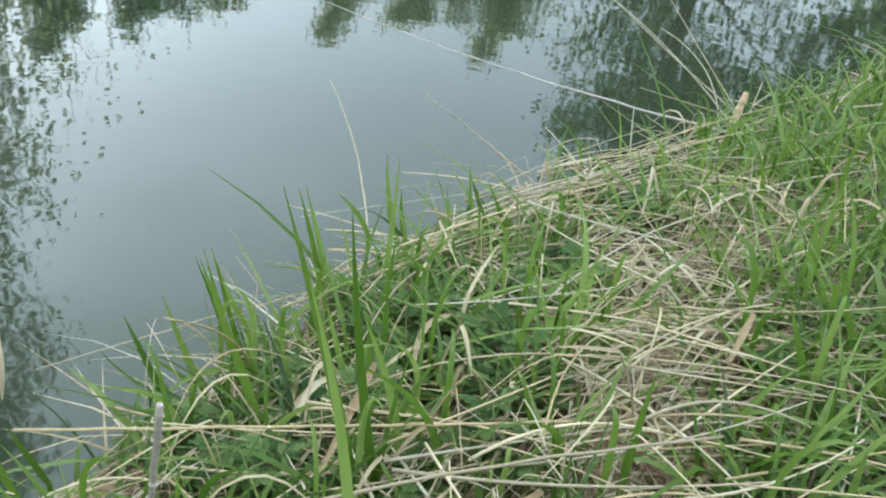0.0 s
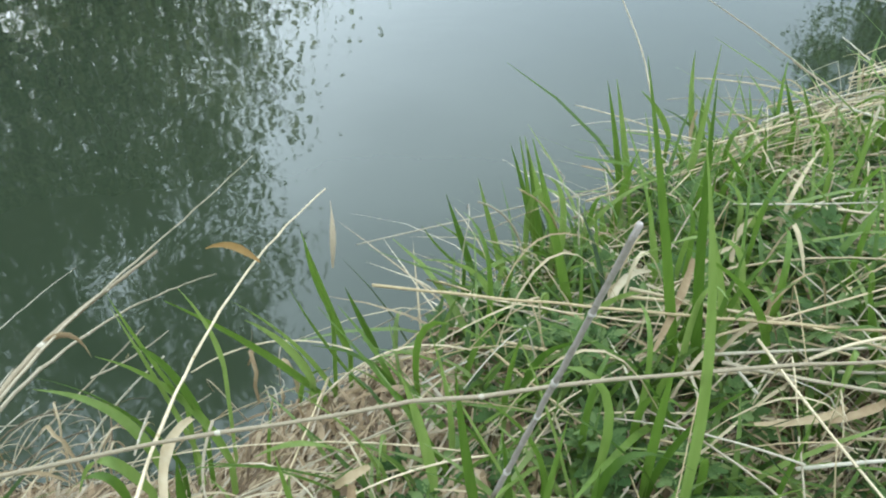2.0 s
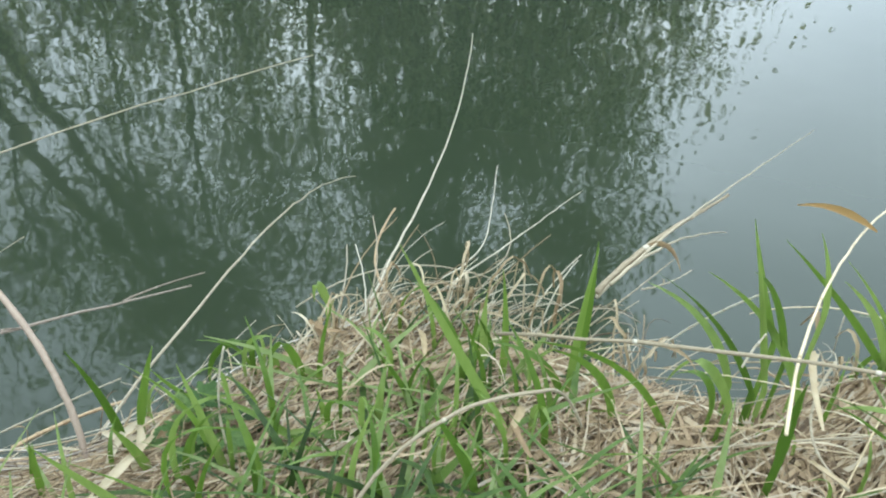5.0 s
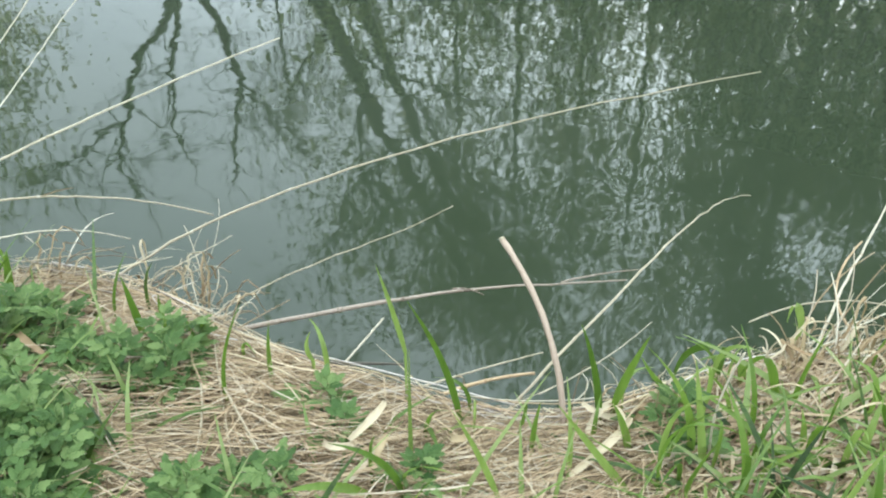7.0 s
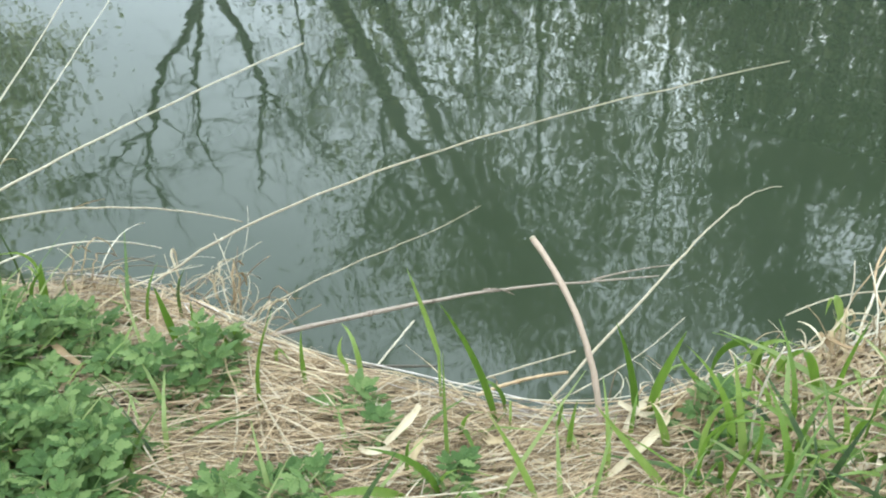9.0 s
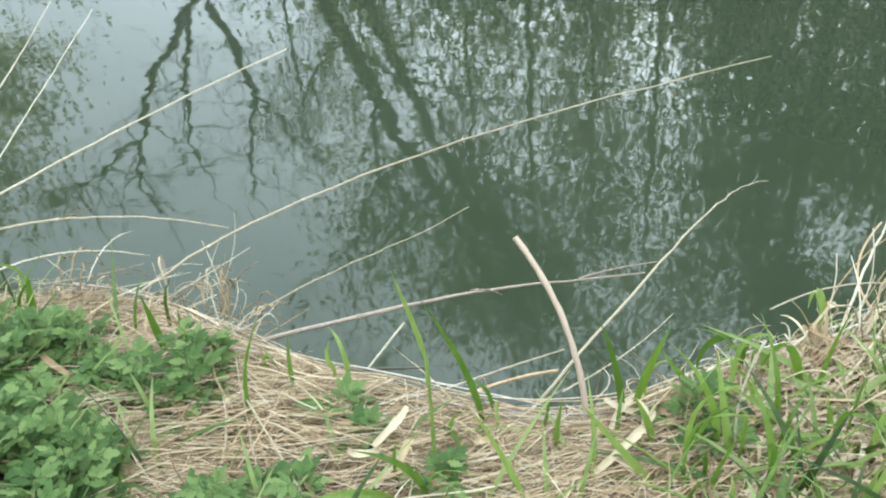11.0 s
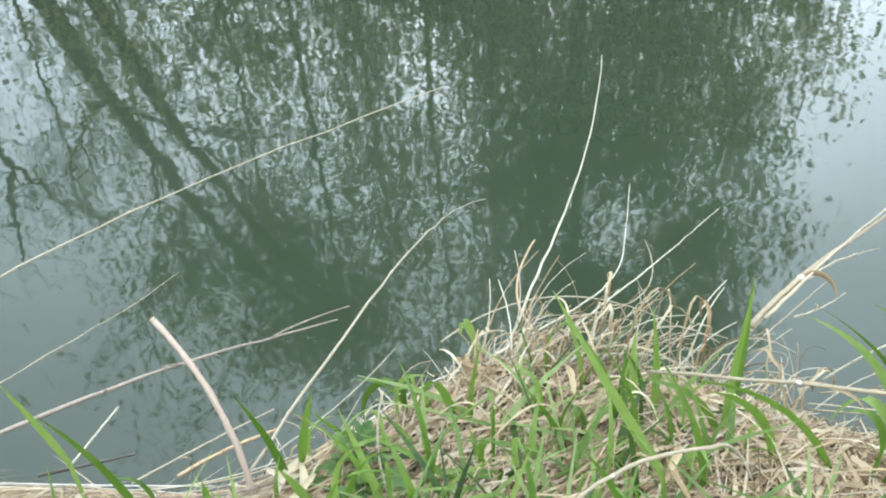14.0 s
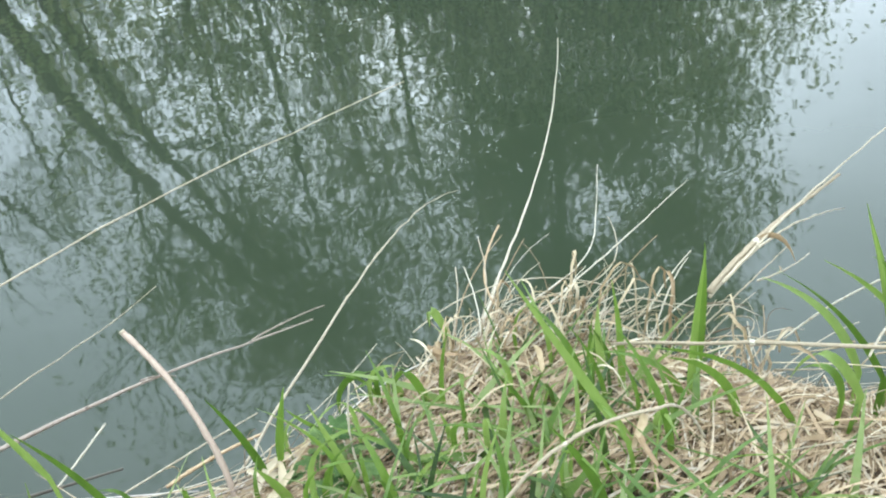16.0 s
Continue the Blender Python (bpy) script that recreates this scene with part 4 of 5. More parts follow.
tall_blade((-0.250, 1.104, 0.083), (-0.248, 1.104, 0.152), (-0.240, 1.106, 0.203), 0.0145)
tall_blade((-0.177, 1.135, 0.084), (-0.185, 1.134, 0.128), (-0.176, 1.135, 0.154), 0.0094)
tall_blade((-0.497, 1.207, 0.095), (-0.502, 1.205, 0.167), (-0.507, 1.203, 0.236), 0.0156)
tall_blade((-0.456, 1.226, 0.083), (-0.459, 1.225, 0.120), (-0.458, 1.225, 0.175), 0.0134)
tall_blade((-0.796, 1.363, 0.089), (-0.790, 1.366, 0.130), (-0.781, 1.371, 0.175), 0.0176)
tall_blade((-0.865, 1.325, 0.094), (-0.858, 1.330, 0.134), (-0.848, 1.336, 0.178), 0.0151)
tall_blade((0.195, 0.918, 0.082), (0.196, 0.918, 0.137), (0.203, 0.916, 0.196), 0.0123)
tall_blade((-0.067, 0.808, 0.120), (-0.123, 0.801, 0.152), (-0.196, 0.786, 0.156), 0.0158)
tall_blade((0.580, 0.821, 0.113), (0.513, 0.865, 0.181), (0.432, 0.907, 0.225), 0.0135)
tall_blade((1.034, 0.821, 0.111), (1.037, 0.818, 0.266), (1.033, 0.822, 0.412), 0.0172)
tall_blade((0.917, 0.912, 0.104), (0.906, 0.918, 0.210), (0.906, 0.918, 0.273), 0.0163)
tall_blade((1.278, 0.654, 0.276), (1.250, 0.692, 0.381), (1.226, 0.721, 0.477), 0.0160)
tall_blade((0.499, 0.986, 0.078), (0.430, 0.994, 0.131), (0.377, 0.997, 0.206), 0.0200)
tall_blade((0.578, 1.041, 0.073), (0.557, 1.045, 0.149), (0.501, 1.055, 0.136), 0.0155)
tall_blade((0.319, 0.984, 0.067), (0.303, 0.984, 0.173), (0.268, 0.982, 0.293), 0.0140)
tall_blade((0.347, 0.999, 0.094), (0.357, 0.999, 0.146), (0.386, 0.998, 0.251), 0.0159)
tall_blade((0.988, 0.777, 0.119), (0.946, 0.808, 0.212), (0.875, 0.854, 0.232), 0.0147)
tall_blade((0.666, 0.806, 0.121), (0.609, 0.825, 0.148), (0.531, 0.845, 0.145), 0.0203)
tall_blade((1.174, 0.613, 0.214), (1.135, 0.662, 0.274), (1.109, 0.687, 0.214), 0.0187)
tall_blade((0.757, 0.853, 0.122), (0.726, 0.867, 0.202), (0.694, 0.879, 0.254), 0.0172)
tall_blade((1.989, 0.498, 0.245), (1.970, 0.523, 0.361), (1.944, 0.557, 0.487), 0.0184)
tall_blade((2.026, 0.499, 0.207), (2.010, 0.521, 0.315), (1.990, 0.549, 0.463), 0.0139)
tall_blade((1.513, 0.584, 0.342), (1.497, 0.601, 0.406), (1.486, 0.613, 0.474), 0.0157)
tall_blade((1.901, 0.509, 0.242), (1.863, 0.553, 0.299), (1.806, 0.612, 0.364), 0.0167)
tall_blade((2.288, 0.350, 0.254), (2.292, 0.341, 0.421), (2.293, 0.339, 0.633), 0.0240)
tall_blade((2.601, 0.198, 0.285), (2.587, 0.237, 0.384), (2.568, 0.285, 0.506), 0.0206)
tall_blade((1.941, -0.123, 0.331), (1.932, -0.092, 0.416), (1.924, -0.066, 0.498), 0.0206)
tall_blade((1.882, -0.187, 0.337), (1.873, -0.151, 0.418), (1.870, -0.137, 0.479), 0.0217)
tall_blade((1.916, -0.253, 0.341), (1.913, -0.254, 0.478), (1.911, -0.258, 0.588), 0.0220)
tall_blade((1.755, 0.113, 0.294), (1.727, 0.162, 0.547), (1.692, 0.220, 0.810), 0.0237)
tall_blade((2.097, 0.264, 0.272), (2.101, 0.254, 0.413), (2.105, 0.246, 0.544), 0.0265)
tall_blade((3.485, -0.136, 0.327), (3.481, -0.115, 0.397), (3.477, -0.092, 0.501), 0.0239)
tall_blade((2.612, -0.473, 0.379), (2.609, -0.460, 0.499), (2.603, -0.465, 0.691), 0.0281)
tall_blade((3.074, -0.551, 0.395), (3.074, -0.502, 0.506), (3.066, -0.524, 0.718), 0.0307)
tall_blade((4.304, -0.570, 0.396), (4.302, -0.556, 0.500), (4.300, -0.513, 0.606), 0.0406)
tall_blade((2.281, -0.502, 0.377), (2.281, -0.467, 0.460), (2.282, -0.419, 0.559), 0.0313)
tall_blade((2.411, -0.604, 0.385), (2.416, -0.527, 0.504), (2.417, -0.484, 0.608), 0.0283)
tall_blade((2.394, -0.414, 0.372), (2.394, -0.373, 0.408), (2.394, -0.307, 0.411), 0.0254)
tall_blade((2.756, -0.305, 0.365), (2.752, -0.255, 0.410), (2.749, -0.216, 0.442), 0.0269)
tall_blade((2.161, 0.128, 0.299), (2.164, 0.117, 0.380), (2.178, 0.075, 0.449), 0.0215)
tall_blade((2.062, 0.386, 0.244), (2.052, 0.403, 0.322), (2.045, 0.413, 0.386), 0.0197)
tall_blade((3.047, -0.324, 0.369), (3.044, -0.322, 0.481), (3.039, -0.281, 0.577), 0.0236)
tall_blade((3.069, -0.033, 0.322), (3.069, -0.048, 0.394), (3.075, -0.094, 0.453), 0.0241)
withered_leaf((1.942, 0.189, 0.404), (1.767, 0.143, 0.431), (1.667, 0.126, 0.420), 0.0205)
withered_leaf((2.016, 0.148, 0.377), (2.148, 0.153, 0.397), (2.182, 0.064, 0.402), 0.0163)
withered_leaf((1.834, 0.270, 0.332), (1.897, 0.274, 0.351), (1.947, 0.255, 0.345), 0.0191)
withered_leaf((1.902, 0.041, 0.354), (1.968, 0.060, 0.374), (2.078, 0.079, 0.361), 0.0379)
withered_leaf((1.950, -0.008, 0.360), (1.994, 0.011, 0.381), (2.060, 0.062, 0.361), 0.0254)
withered_leaf((1.724, 0.562, 0.302), (1.684, 0.483, 0.349), (1.696, 0.446, 0.347), 0.0203)
withered_leaf((2.511, 0.292, 0.309), (2.386, 0.210, 0.350), (2.342, 0.138, 0.355), 0.0267)
withered_leaf((2.360, 0.523, 0.328), (2.391, 0.456, 0.332), (2.418, 0.388, 0.333), 0.0167)
withered_leaf((1.789, -0.110, 0.372), (1.711, -0.079, 0.383), (1.677, -0.025, 0.370), 0.0125)
withered_leaf((1.830, -0.150, 0.377), (1.759, -0.129, 0.391), (1.734, -0.102, 0.379), 0.0219)
withered_leaf((2.190, -0.350, 0.470), (2.243, -0.358, 0.489), (2.355, -0.370, 0.486), 0.0249)
withered_leaf((2.928, -0.600, 0.443), (3.025, -0.607, 0.465), (3.151, -0.579, 0.453), 0.0332)
withered_leaf((2.460, 0.420, 0.345), (2.475, 0.428, 0.380), (2.490, 0.428, 0.410), 0.0170)
withered_leaf((2.372, 0.624, 0.246), (2.403, 0.559, 0.242), (2.501, 0.392, 0.308), 0.0145)
withered_leaf((1.935, 0.294, 0.309), (1.873, 0.289, 0.328), (1.815, 0.286, 0.322), 0.0215)
withered_leaf((2.477, 0.308, 0.306), (2.389, 0.220, 0.348), (2.367, 0.158, 0.351), 0.0292)
withered_leaf((2.029, -0.135, 0.380), (2.042, -0.185, 0.404), (2.055, -0.240, 0.400), 0.0209)
withered_leaf((1.223, 0.273, 0.336), (1.245, 0.299, 0.352), (1.288, 0.336, 0.329), 0.0276)
withered_leaf((1.295, 0.374, 0.294), (1.305, 0.355, 0.316), (1.341, 0.356, 0.305), 0.0165)
withered_leaf((0.859, 0.720, 0.203), (0.832, 0.653, 0.230), (0.835, 0.624, 0.223), 0.0195)
withered_leaf((1.164, 0.451, 0.270), (1.145, 0.410, 0.297), (1.164, 0.386, 0.289), 0.0214)
withered_leaf((1.202, 0.530, 0.386), (1.102, 0.448, 0.430), (1.066, 0.393, 0.430), 0.0131)
withered_leaf((-0.705, 1.179, 0.132), (-0.652, 1.114, 0.156), (-0.619, 1.094, 0.146), 0.0173)
withered_leaf((-0.059, 0.862, 0.124), (-0.050, 0.882, 0.139), (-0.037, 0.921, 0.119), 0.0126)
withered_leaf((0.238, 0.822, 0.130), (0.295, 0.859, 0.148), (0.361, 0.944, 0.119), 0.0145)
withered_leaf((0.290, 0.995, 0.101), (0.333, 0.970, 0.091), (0.390, 1.021, 0.073), 0.0120)
withered_leaf((0.322, 0.887, 0.112), (0.335, 0.912, 0.123), (0.339, 1.000, 0.092), 0.0151)
withered_leaf((0.060, 0.957, 0.085), (0.075, 0.913, 0.115), (0.096, 0.948, 0.094), 0.0185)
withered_leaf((-0.142, 0.925, 0.106), (-0.111, 0.887, 0.136), (-0.087, 0.914, 0.116), 0.0127)
withered_leaf((0.880, 0.731, 0.202), (0.841, 0.685, 0.230), (0.821, 0.669, 0.221), 0.0240)
withered_leaf((0.649, 1.080, 0.156), (0.658, 1.065, 0.144), (0.663, 1.043, 0.137), 0.0110)
withered_leaf((0.823, 1.013, 0.137), (0.809, 0.948, 0.171), (0.795, 0.909, 0.172), 0.0137)
withered_leaf((0.581, 1.078, 0.080), (0.606, 1.047, 0.112), (0.626, 1.014, 0.114), 0.0163)
withered_leaf((-0.099, 0.909, 0.127), (-0.071, 0.929, 0.141), (-0.044, 0.996, 0.119), 0.0129)
withered_leaf((0.289, 0.940, 0.088), (0.315, 0.977, 0.099), (0.364, 1.016, 0.080), 0.0177)
withered_leaf((0.342, 0.930, 0.093), (0.374, 0.951, 0.107), (0.386, 1.026, 0.082), 0.0176)
withered_leaf((0.678, 1.093, 0.137), (0.664, 1.028, 0.171), (0.698, 1.016, 0.166), 0.0146)
orange = bezier((1.468, 0.694, 0.415), (1.497, 0.799, 0.385), (1.510, 0.888, 0.334), 6)
v, f = ribbon(orange, [0.003, 0.010, 0.013, 0.012, 0.009, 0.006, 0.002], Vector((0.3, -0.3, 0.8)), 0.4)
ob = tagged(mesh_object("orange_leaf", shifted(v, orange[0]), f, ORANGE), "orange-brown dead leaf hanging from a dry stem", "dry leaf")
ob.location = orange[0]
hang = bezier((1.717, 0.787, 0.379), (1.677, 0.744, 0.348), (1.655, 0.725, 0.291), 6)
v, f = ribbon(hang, [0.001, 0.002, 0.007, 0.011, 0.011, 0.008, 0.003], Vector((0.75, -0.65, 0.1)), 0.4)
ob = tagged(mesh_object("hanging_leaf", shifted(v, hang[0]), f, PALE), "pale dry leaf hanging from a bent stem tip", "dry leaf")
ob.location = hang[0]


# ---- tufts of tall green blades ----
def more_blades(count, x0, x1, s0, s1, tall, wide, seed):
    rnd = random.Random(seed)
    for _ in range(count):
        x = x0 + (x1 - x0) * rnd.random() ** 1.4
        y = float(np.interp(x, EDGE_X, EDGE_Y)) - rnd.uniform(s0, s1)
        if float(patchy(np.array(x), np.array(y))) < 0.3:
            continue
        p = Vector((x, y, float(land(np.array(x), np.array(y)))))
        a, h = rnd.uniform(0, 6.283), rnd.uniform(*tall)
        o = Vector((math.cos(a), math.sin(a), 0)) * h * rnd.uniform(0.1, 0.55)
        fall = rnd.uniform(0.55, 1.0)
        tall_blade(p, p + o * 0.3 + Vector((0, 0, h * (0.62 if fall > 0.8 else 0.75))), p + o + Vector((0, 0, h * fall)), rnd.uniform(*wide))


more_blades(170, 1.75, 4.4, -0.02, 1.1, (0.16, 0.36), (0.008, 0.015), 23)
more_blades(48, 0.36, 0.95, 0.12, 0.55, (0.12, 0.26), (0.008, 0.015), 29)
more_blades(60, 1.4, 2.4, 0.05, 0.8, (0.18, 0.36), (0.009, 0.015), 37)


def build_tufts():
    cells = {}
    for bl in BLADES:
        cells.setdefault((round(bl[0].x / 0.28), round(bl[0].y / 0.28)), []).append(bl)
    rnd = random.Random(5)
    for key in sorted(cells):
        group = cells[key]
        at = sum((q[0] for q in group), Vector()) / len(group)
        at.z = float(land(np.array(at.x), np.array(at.y)))
        root = empty("grass_tuft", at)
        kind = "one tall" if len(group) == 1 else "a few tall" if len(group) < 4 else "many tall"
        tagged(root, "tuft of fresh grass with %s upright green blades" % kind, "grass tuft", "grass tufts on the bank")
        extra = []
        for _ in range(3):
            p = at + Vector((rnd.uniform(-0.1, 0.1), rnd.uniform(-0.1, 0.1), 0))
            p.z = float(land(np.array(p.x), np.array(p.y)))
            a, h = rnd.uniform(0, 6.28), rnd.uniform(0.1, 0.2)
            o = Vector((math.cos(a), math.sin(a), 0)) * h * rnd.uniform(0.3, 0.7)
            extra.append((p, p + o * 0.35 + Vector((0, 0, h * 0.7)), p + o + Vector((0, 0, h * rnd.uniform(0.6, 1.0))), rnd.uniform(0.006, 0.010)))
        for base, mid, tip, width in group + extra:
            foot = base.copy()
            foot.z = min(base.z, float(land(np.array(base.x), np.array(base.y)))) - 0.01
            line = bezier(base, mid, tip, 10)
            if base.z - foot.z > 0.025:
                line = [foot] + line
            n_s = len(line) - 1
            away = Vector((line[n_s].x - 0.4, line[n_s].y + 0.2, 0)).normalized()
            turn = Matrix.Rotation(rnd.uniform(-0.7, 0.7), 3, "Z")
            across = turn @ Vector((away.y, -away.x, 0.12))
            v, f = ribbon(line, [max(0.0008, width * min(1.0, 0.55 + 1.6 * i / n_s) * (1 - (i / n_s) ** 2.6)) for i in range(n_s + 1)], across, 0.3)
            mesh_object("blade", shifted(v, at), f, BLADE, root)


build_tufts()


# ---- leafy herbs ----
def herb_leaf_mesh():
    """A leaf on its stalk, cut into toothed lobes, 1 m long along +y; scaled where it is used."""
    verts, faces = [], []

    def lobe(x, y, turn, length, wide):
        k = len(verts)
        rim = ((0.0, 0.04), (0.14, 0.55), (0.24, 0.42), (0.36, 0.95), (0.48, 0.62), (0.60, 0.88), (0.72, 0.45), (0.84, 0.52), (1.0, 0.03))
        for s, w in rim:
            for side in (-1, 0, 1):
                u, v_ = side * w * wide, s * length
                px, py = x + u * math.cos(turn) + v_ * math.sin(turn), y - u * math.sin(turn) + v_ * math.cos(turn)
                verts.append((px, py, 0.22 * py - 0.42 * py * py - 0.25 * px * px + (0.0 if side else -0.025)))
        for i in range(len(rim) - 1):
            c = k + i * 3
            faces.extend([(c, c + 1, c + 4, c + 3), (c + 1, c + 2, c + 5, c + 4)])

    verts += [(-0.012, 0, 0), (0.012, 0, 0), (0.012, 0.45, 0.014), (-0.012, 0.45, 0.014)]
    faces.append((0, 1, 2, 3))
    for side in (-1, 1):
        lobe(side * 0.005, 0.30, side * 1.25, 0.40, 0.13)
        lobe(side * 0.005, 0.45, side * 0.75, 0.42, 0.14)
    lobe(0, 0.45, 0, 0.55, 0.17)
    me = bpy.data.meshes.new("leaf")
    me.from_pydata(verts, [], faces)
    me.materials.append(HERB)
    me.polygons.foreach_set("use_smooth", [True] * len(me.polygons))
    me.update()
    return me


LEAF = herb_leaf_mesh()


def herb(seed, height, count):
    """A low clump: a short stem with lobed leaves on stalks all round it."""
    rnd = random.Random(seed)
    root = empty("wild_herb", (0, 0, -50))
    line = [Vector((0.012 * math.sin(i + seed), 0.012 * math.cos(i * 1.3 + seed), height * i / 6)) for i in range(7)]
    v, f = tube(line, [0.0026 - 0.0002 * i for i in range(7)], 5)
    mesh_object("stem", v, f, NSTEM, root)
    for k in range(count):
        s = (k + 0.5) / count
        size = rnd.uniform(0.065, 0.10) * (1.05 - 0.45 * s)
        ob = new("leaf", LEAF)
        ob.parent = root
        ob.matrix_basis = Matrix.Translation((0, 0, height * (0.1 + 0.9 * s))) @ Matrix.Rotation(k * 2.4 + rnd.uniform(-0.4, 0.4), 4, "Z") @ Matrix.Rotation(rnd.uniform(-0.1, 0.5) + 0.5 * s, 4, "X") @ Matrix.Rotation(rnd.uniform(-0.4, 0.4), 4, "Y") @ Matrix.Diagonal((size * rnd.uniform(0.85, 1.15), size, size, 1))
    return tagged(root, "young wild herb with deeply toothed lobed green leaves", "herb", "leafy herbs on the bank")


kinds = [herb(1, 0.08, 9), herb(2, 0.11, 11), herb(3, 0.05, 7)]
HERBS = [
    (-0.80, 1.27),
    (-0.71, 1.21),
    (-0.76, 1.12),
    (-0.68, 1.07),
    (-0.68, 0.95),
    (-0.60, 0.89),
    (-0.61, 0.82),
    (-0.53, 0.82),
    (-0.54, 1.08),
    (-0.47, 1.06),
    (-0.42, 1.14),
    (-0.59, 1.13),
    (-0.73, 1.02),
    (-0.57, 0.92),
    (-0.16, 1.04),
    (-0.21, 0.83),
    (-0.31, 0.79),
    (-0.11, 0.96),
    (-0.01, 0.82),
    (-0.67, 0.87),
    (-0.63, 0.76),
    (-0.52, 0.74),
    (-0.84, 1.16),
    (-0.78, 0.98),
    (-0.70, 0.80),
    (1.59, 0.14),
    (1.54, 0.17),
    (1.71, 0.14),
    (1.76, 0.45),
    (2.03, -0.04),
    (1.52, 0.08),
    (1.70, -0.20),
    (1.92, -0.06),
    (1.75, 0.26),
    (1.61, 0.01),
    (1.60, 0.22),
    (1.59, 0.30),
    (1.56, 0.15),
    (1.71, 0.51),
    (1.36, 0.30),
    (1.71, 0.15),
    (1.48, 0.26),
    (2.01, -0.44),
    (2.11, -0.50),
    (2.31, -0.56),
    (2.53, 0.12),
    (2.39, 0.09),
    (2.44, 0.04),
    (1.99, 0.38),
    (2.01, 0.44),
    (2.04, -0.00),
    (2.08, -0.07),
    (2.52, -0.52),
    (2.63, -0.60),
    (2.37, -0.44),
    (1.70, 0.31),
    (2.11, -0.59),
    (0.44, 0.88),
    (0.41, 0.92),
]
rnd = random.Random(3)
for i, (x, y) in enumerate(HERBS):
    for j in range(4 if x < -0.5 else 3 if x < -0.3 else 1):
        px_, py_ = x + rnd.uniform(-0.07, 0.07) * (j > 0), y + rnd.uniform(-0.05, 0.05) * (j > 0)
        m = pose(px_, py_, float(land(np.array(px_), np.array(py_))) - 0.005, rnd.uniform(-12, 12), rnd.uniform(-12, 12), rnd.uniform(0, 360))
        copy_thing(kinds[(i + j) % 3], m)
for i in range(84):
    x = rnd.uniform(1.3, 1.7) if i % 20 == 0 else rnd.uniform(1.68, 2.25) if i % 3 else rnd.uniform(2.1, 3.2)
    y = float(np.interp(x, EDGE_X, EDGE_Y)) - (rnd.uniform(0.12, 0.6) if x < 2.2 else rnd.uniform(0.02, 0.45))
    big = rnd.uniform(0.8, 1.2) if x < 1.85 else rnd.uniform(0.9, 1.4)
    if float(patchy(np.array(x), np.array(y))) < 0.15 and x > 1.8:
        continue
    copy_thing(kinds[i % 3], pose(x, y, float(land(np.array(x), np.array(y))) - 0.005, rnd.uniform(-15, 15), rnd.uniform(-15, 15), rnd.uniform(0, 360)) @ Matrix.Scale(big, 4))
for k in kinds:
    for o in list(k.children_recursive) + [k]:
        bpy.data.objects.remove(o)


# ---- withered clumps at the water's edge ----
def withered_tuft(at, count, height, seed, label, heading=0.6, fan=0.55, climb=0.5):
    rnd = random.Random(seed)
    root = tagged(empty("withered_tuft", at), label, "dry plant")
    for i in range(count):
        a = rnd.gauss(heading, fan)
        o = Vector((math.cos(a), math.sin(a), 0))
        h = height * rnd.uniform(0.4, 1.0)
        start = o * rnd.uniform(-0.04, 0.06) + Vector((rnd.uniform(-0.05, 0.05), rnd.uniform(-0.05, 0.05), rnd.uniform(-0.02, 0.03)))
        if i % 4:
            end = start + o * h * rnd.uniform(0.5, 1.1) + Vector((0, 0, h * climb * rnd.uniform(-0.2, 1.0)))
            mid = (start + end) / 2 + Vector((rnd.gauss(0, 0.02), rnd.gauss(0, 0.02), rnd.gauss(0.02, 0.015)))
            r = rnd.uniform(0.0009, 0.0022)
            v, f = tube(bezier(start, mid, end, 6), [r * (1 - 0.09 * k) for k in range(7)], 5)
            mesh_object("straw", v, f, PALE if rnd.random() < 0.6 else STRAW, root)
        else:
            line = bezier(start, start + o * h * 0.3 + Vector((0, 0, h * 0.5)), start + o * h * 0.5 + Vector((0, 0, h * rnd.uniform(0.0, 0.3))), 8)
            line = [q + Vector((rnd.gauss(0, 0.003), rnd.gauss(0, 0.003), rnd.gauss(0, 0.003))) for q in line]
            w = rnd.uniform(0.003, 0.008)
            v, f = ribbon(line, [w * (0.4 + 0.6 * math.sin(math.pi * (0.1 + 0.85 * k / 8))) for k in range(9)], Vector((o.y, -o.x, 0.5)), 0.6)
            mesh_object("dry_leaf", v, f, DRYLEAF, root)


withered_tuft((-0.50, 1.52, -0.12), 30, 0.20, 1, "withered brown plant clump leaning over the water", 0.9, 1.0, 0.8)
withered_tuft((-0.58, 1.46, -0.05), 30, 0.18, 12, "curled brown dead leaves and straws over the water", 0.5, 0.9, 0.35)
withered_tuft((-0.42, 1.32, -0.02), 22, 0.16, 13, "loose withered straws leaning out from the bank's lip", 0.4, 0.9, 0.3)
withered_tuft((-0.76, 1.42, 0.03), 30, 0.24, 14, "sparse withered stalks behind green herbs", 0.1, 0.7, 0.2)
withered_tuft((0.40, 0.97, 0.03), 34, 0.13, 15, "curled pale dead leaves beside the cut stem", 0.9, 1.0, 0.7)
withered_tuft((0.66, 1.04, 0.05), 72, 0.28, 2, "tangled withered reed clump at the bank's tip", 0.55, 0.45, 0.7)
withered_tuft((0.78, 1.08, 0.05), 64, 0.26, 3, "bent withered grass clump at the water's edge", 0.35, 0.5, 0.5)
withered_tuft((0.92, 1.04, 0.04), 60, 0.28, 4, "pale withered grass clump beside leaning stems", 0.3, 0.5, 0.4)
withered_tuft((0.52, 1.02, 0.04), 30, 0.20, 5, "short withered grass clump on the bank", 0.5, 0.4, 0.4)
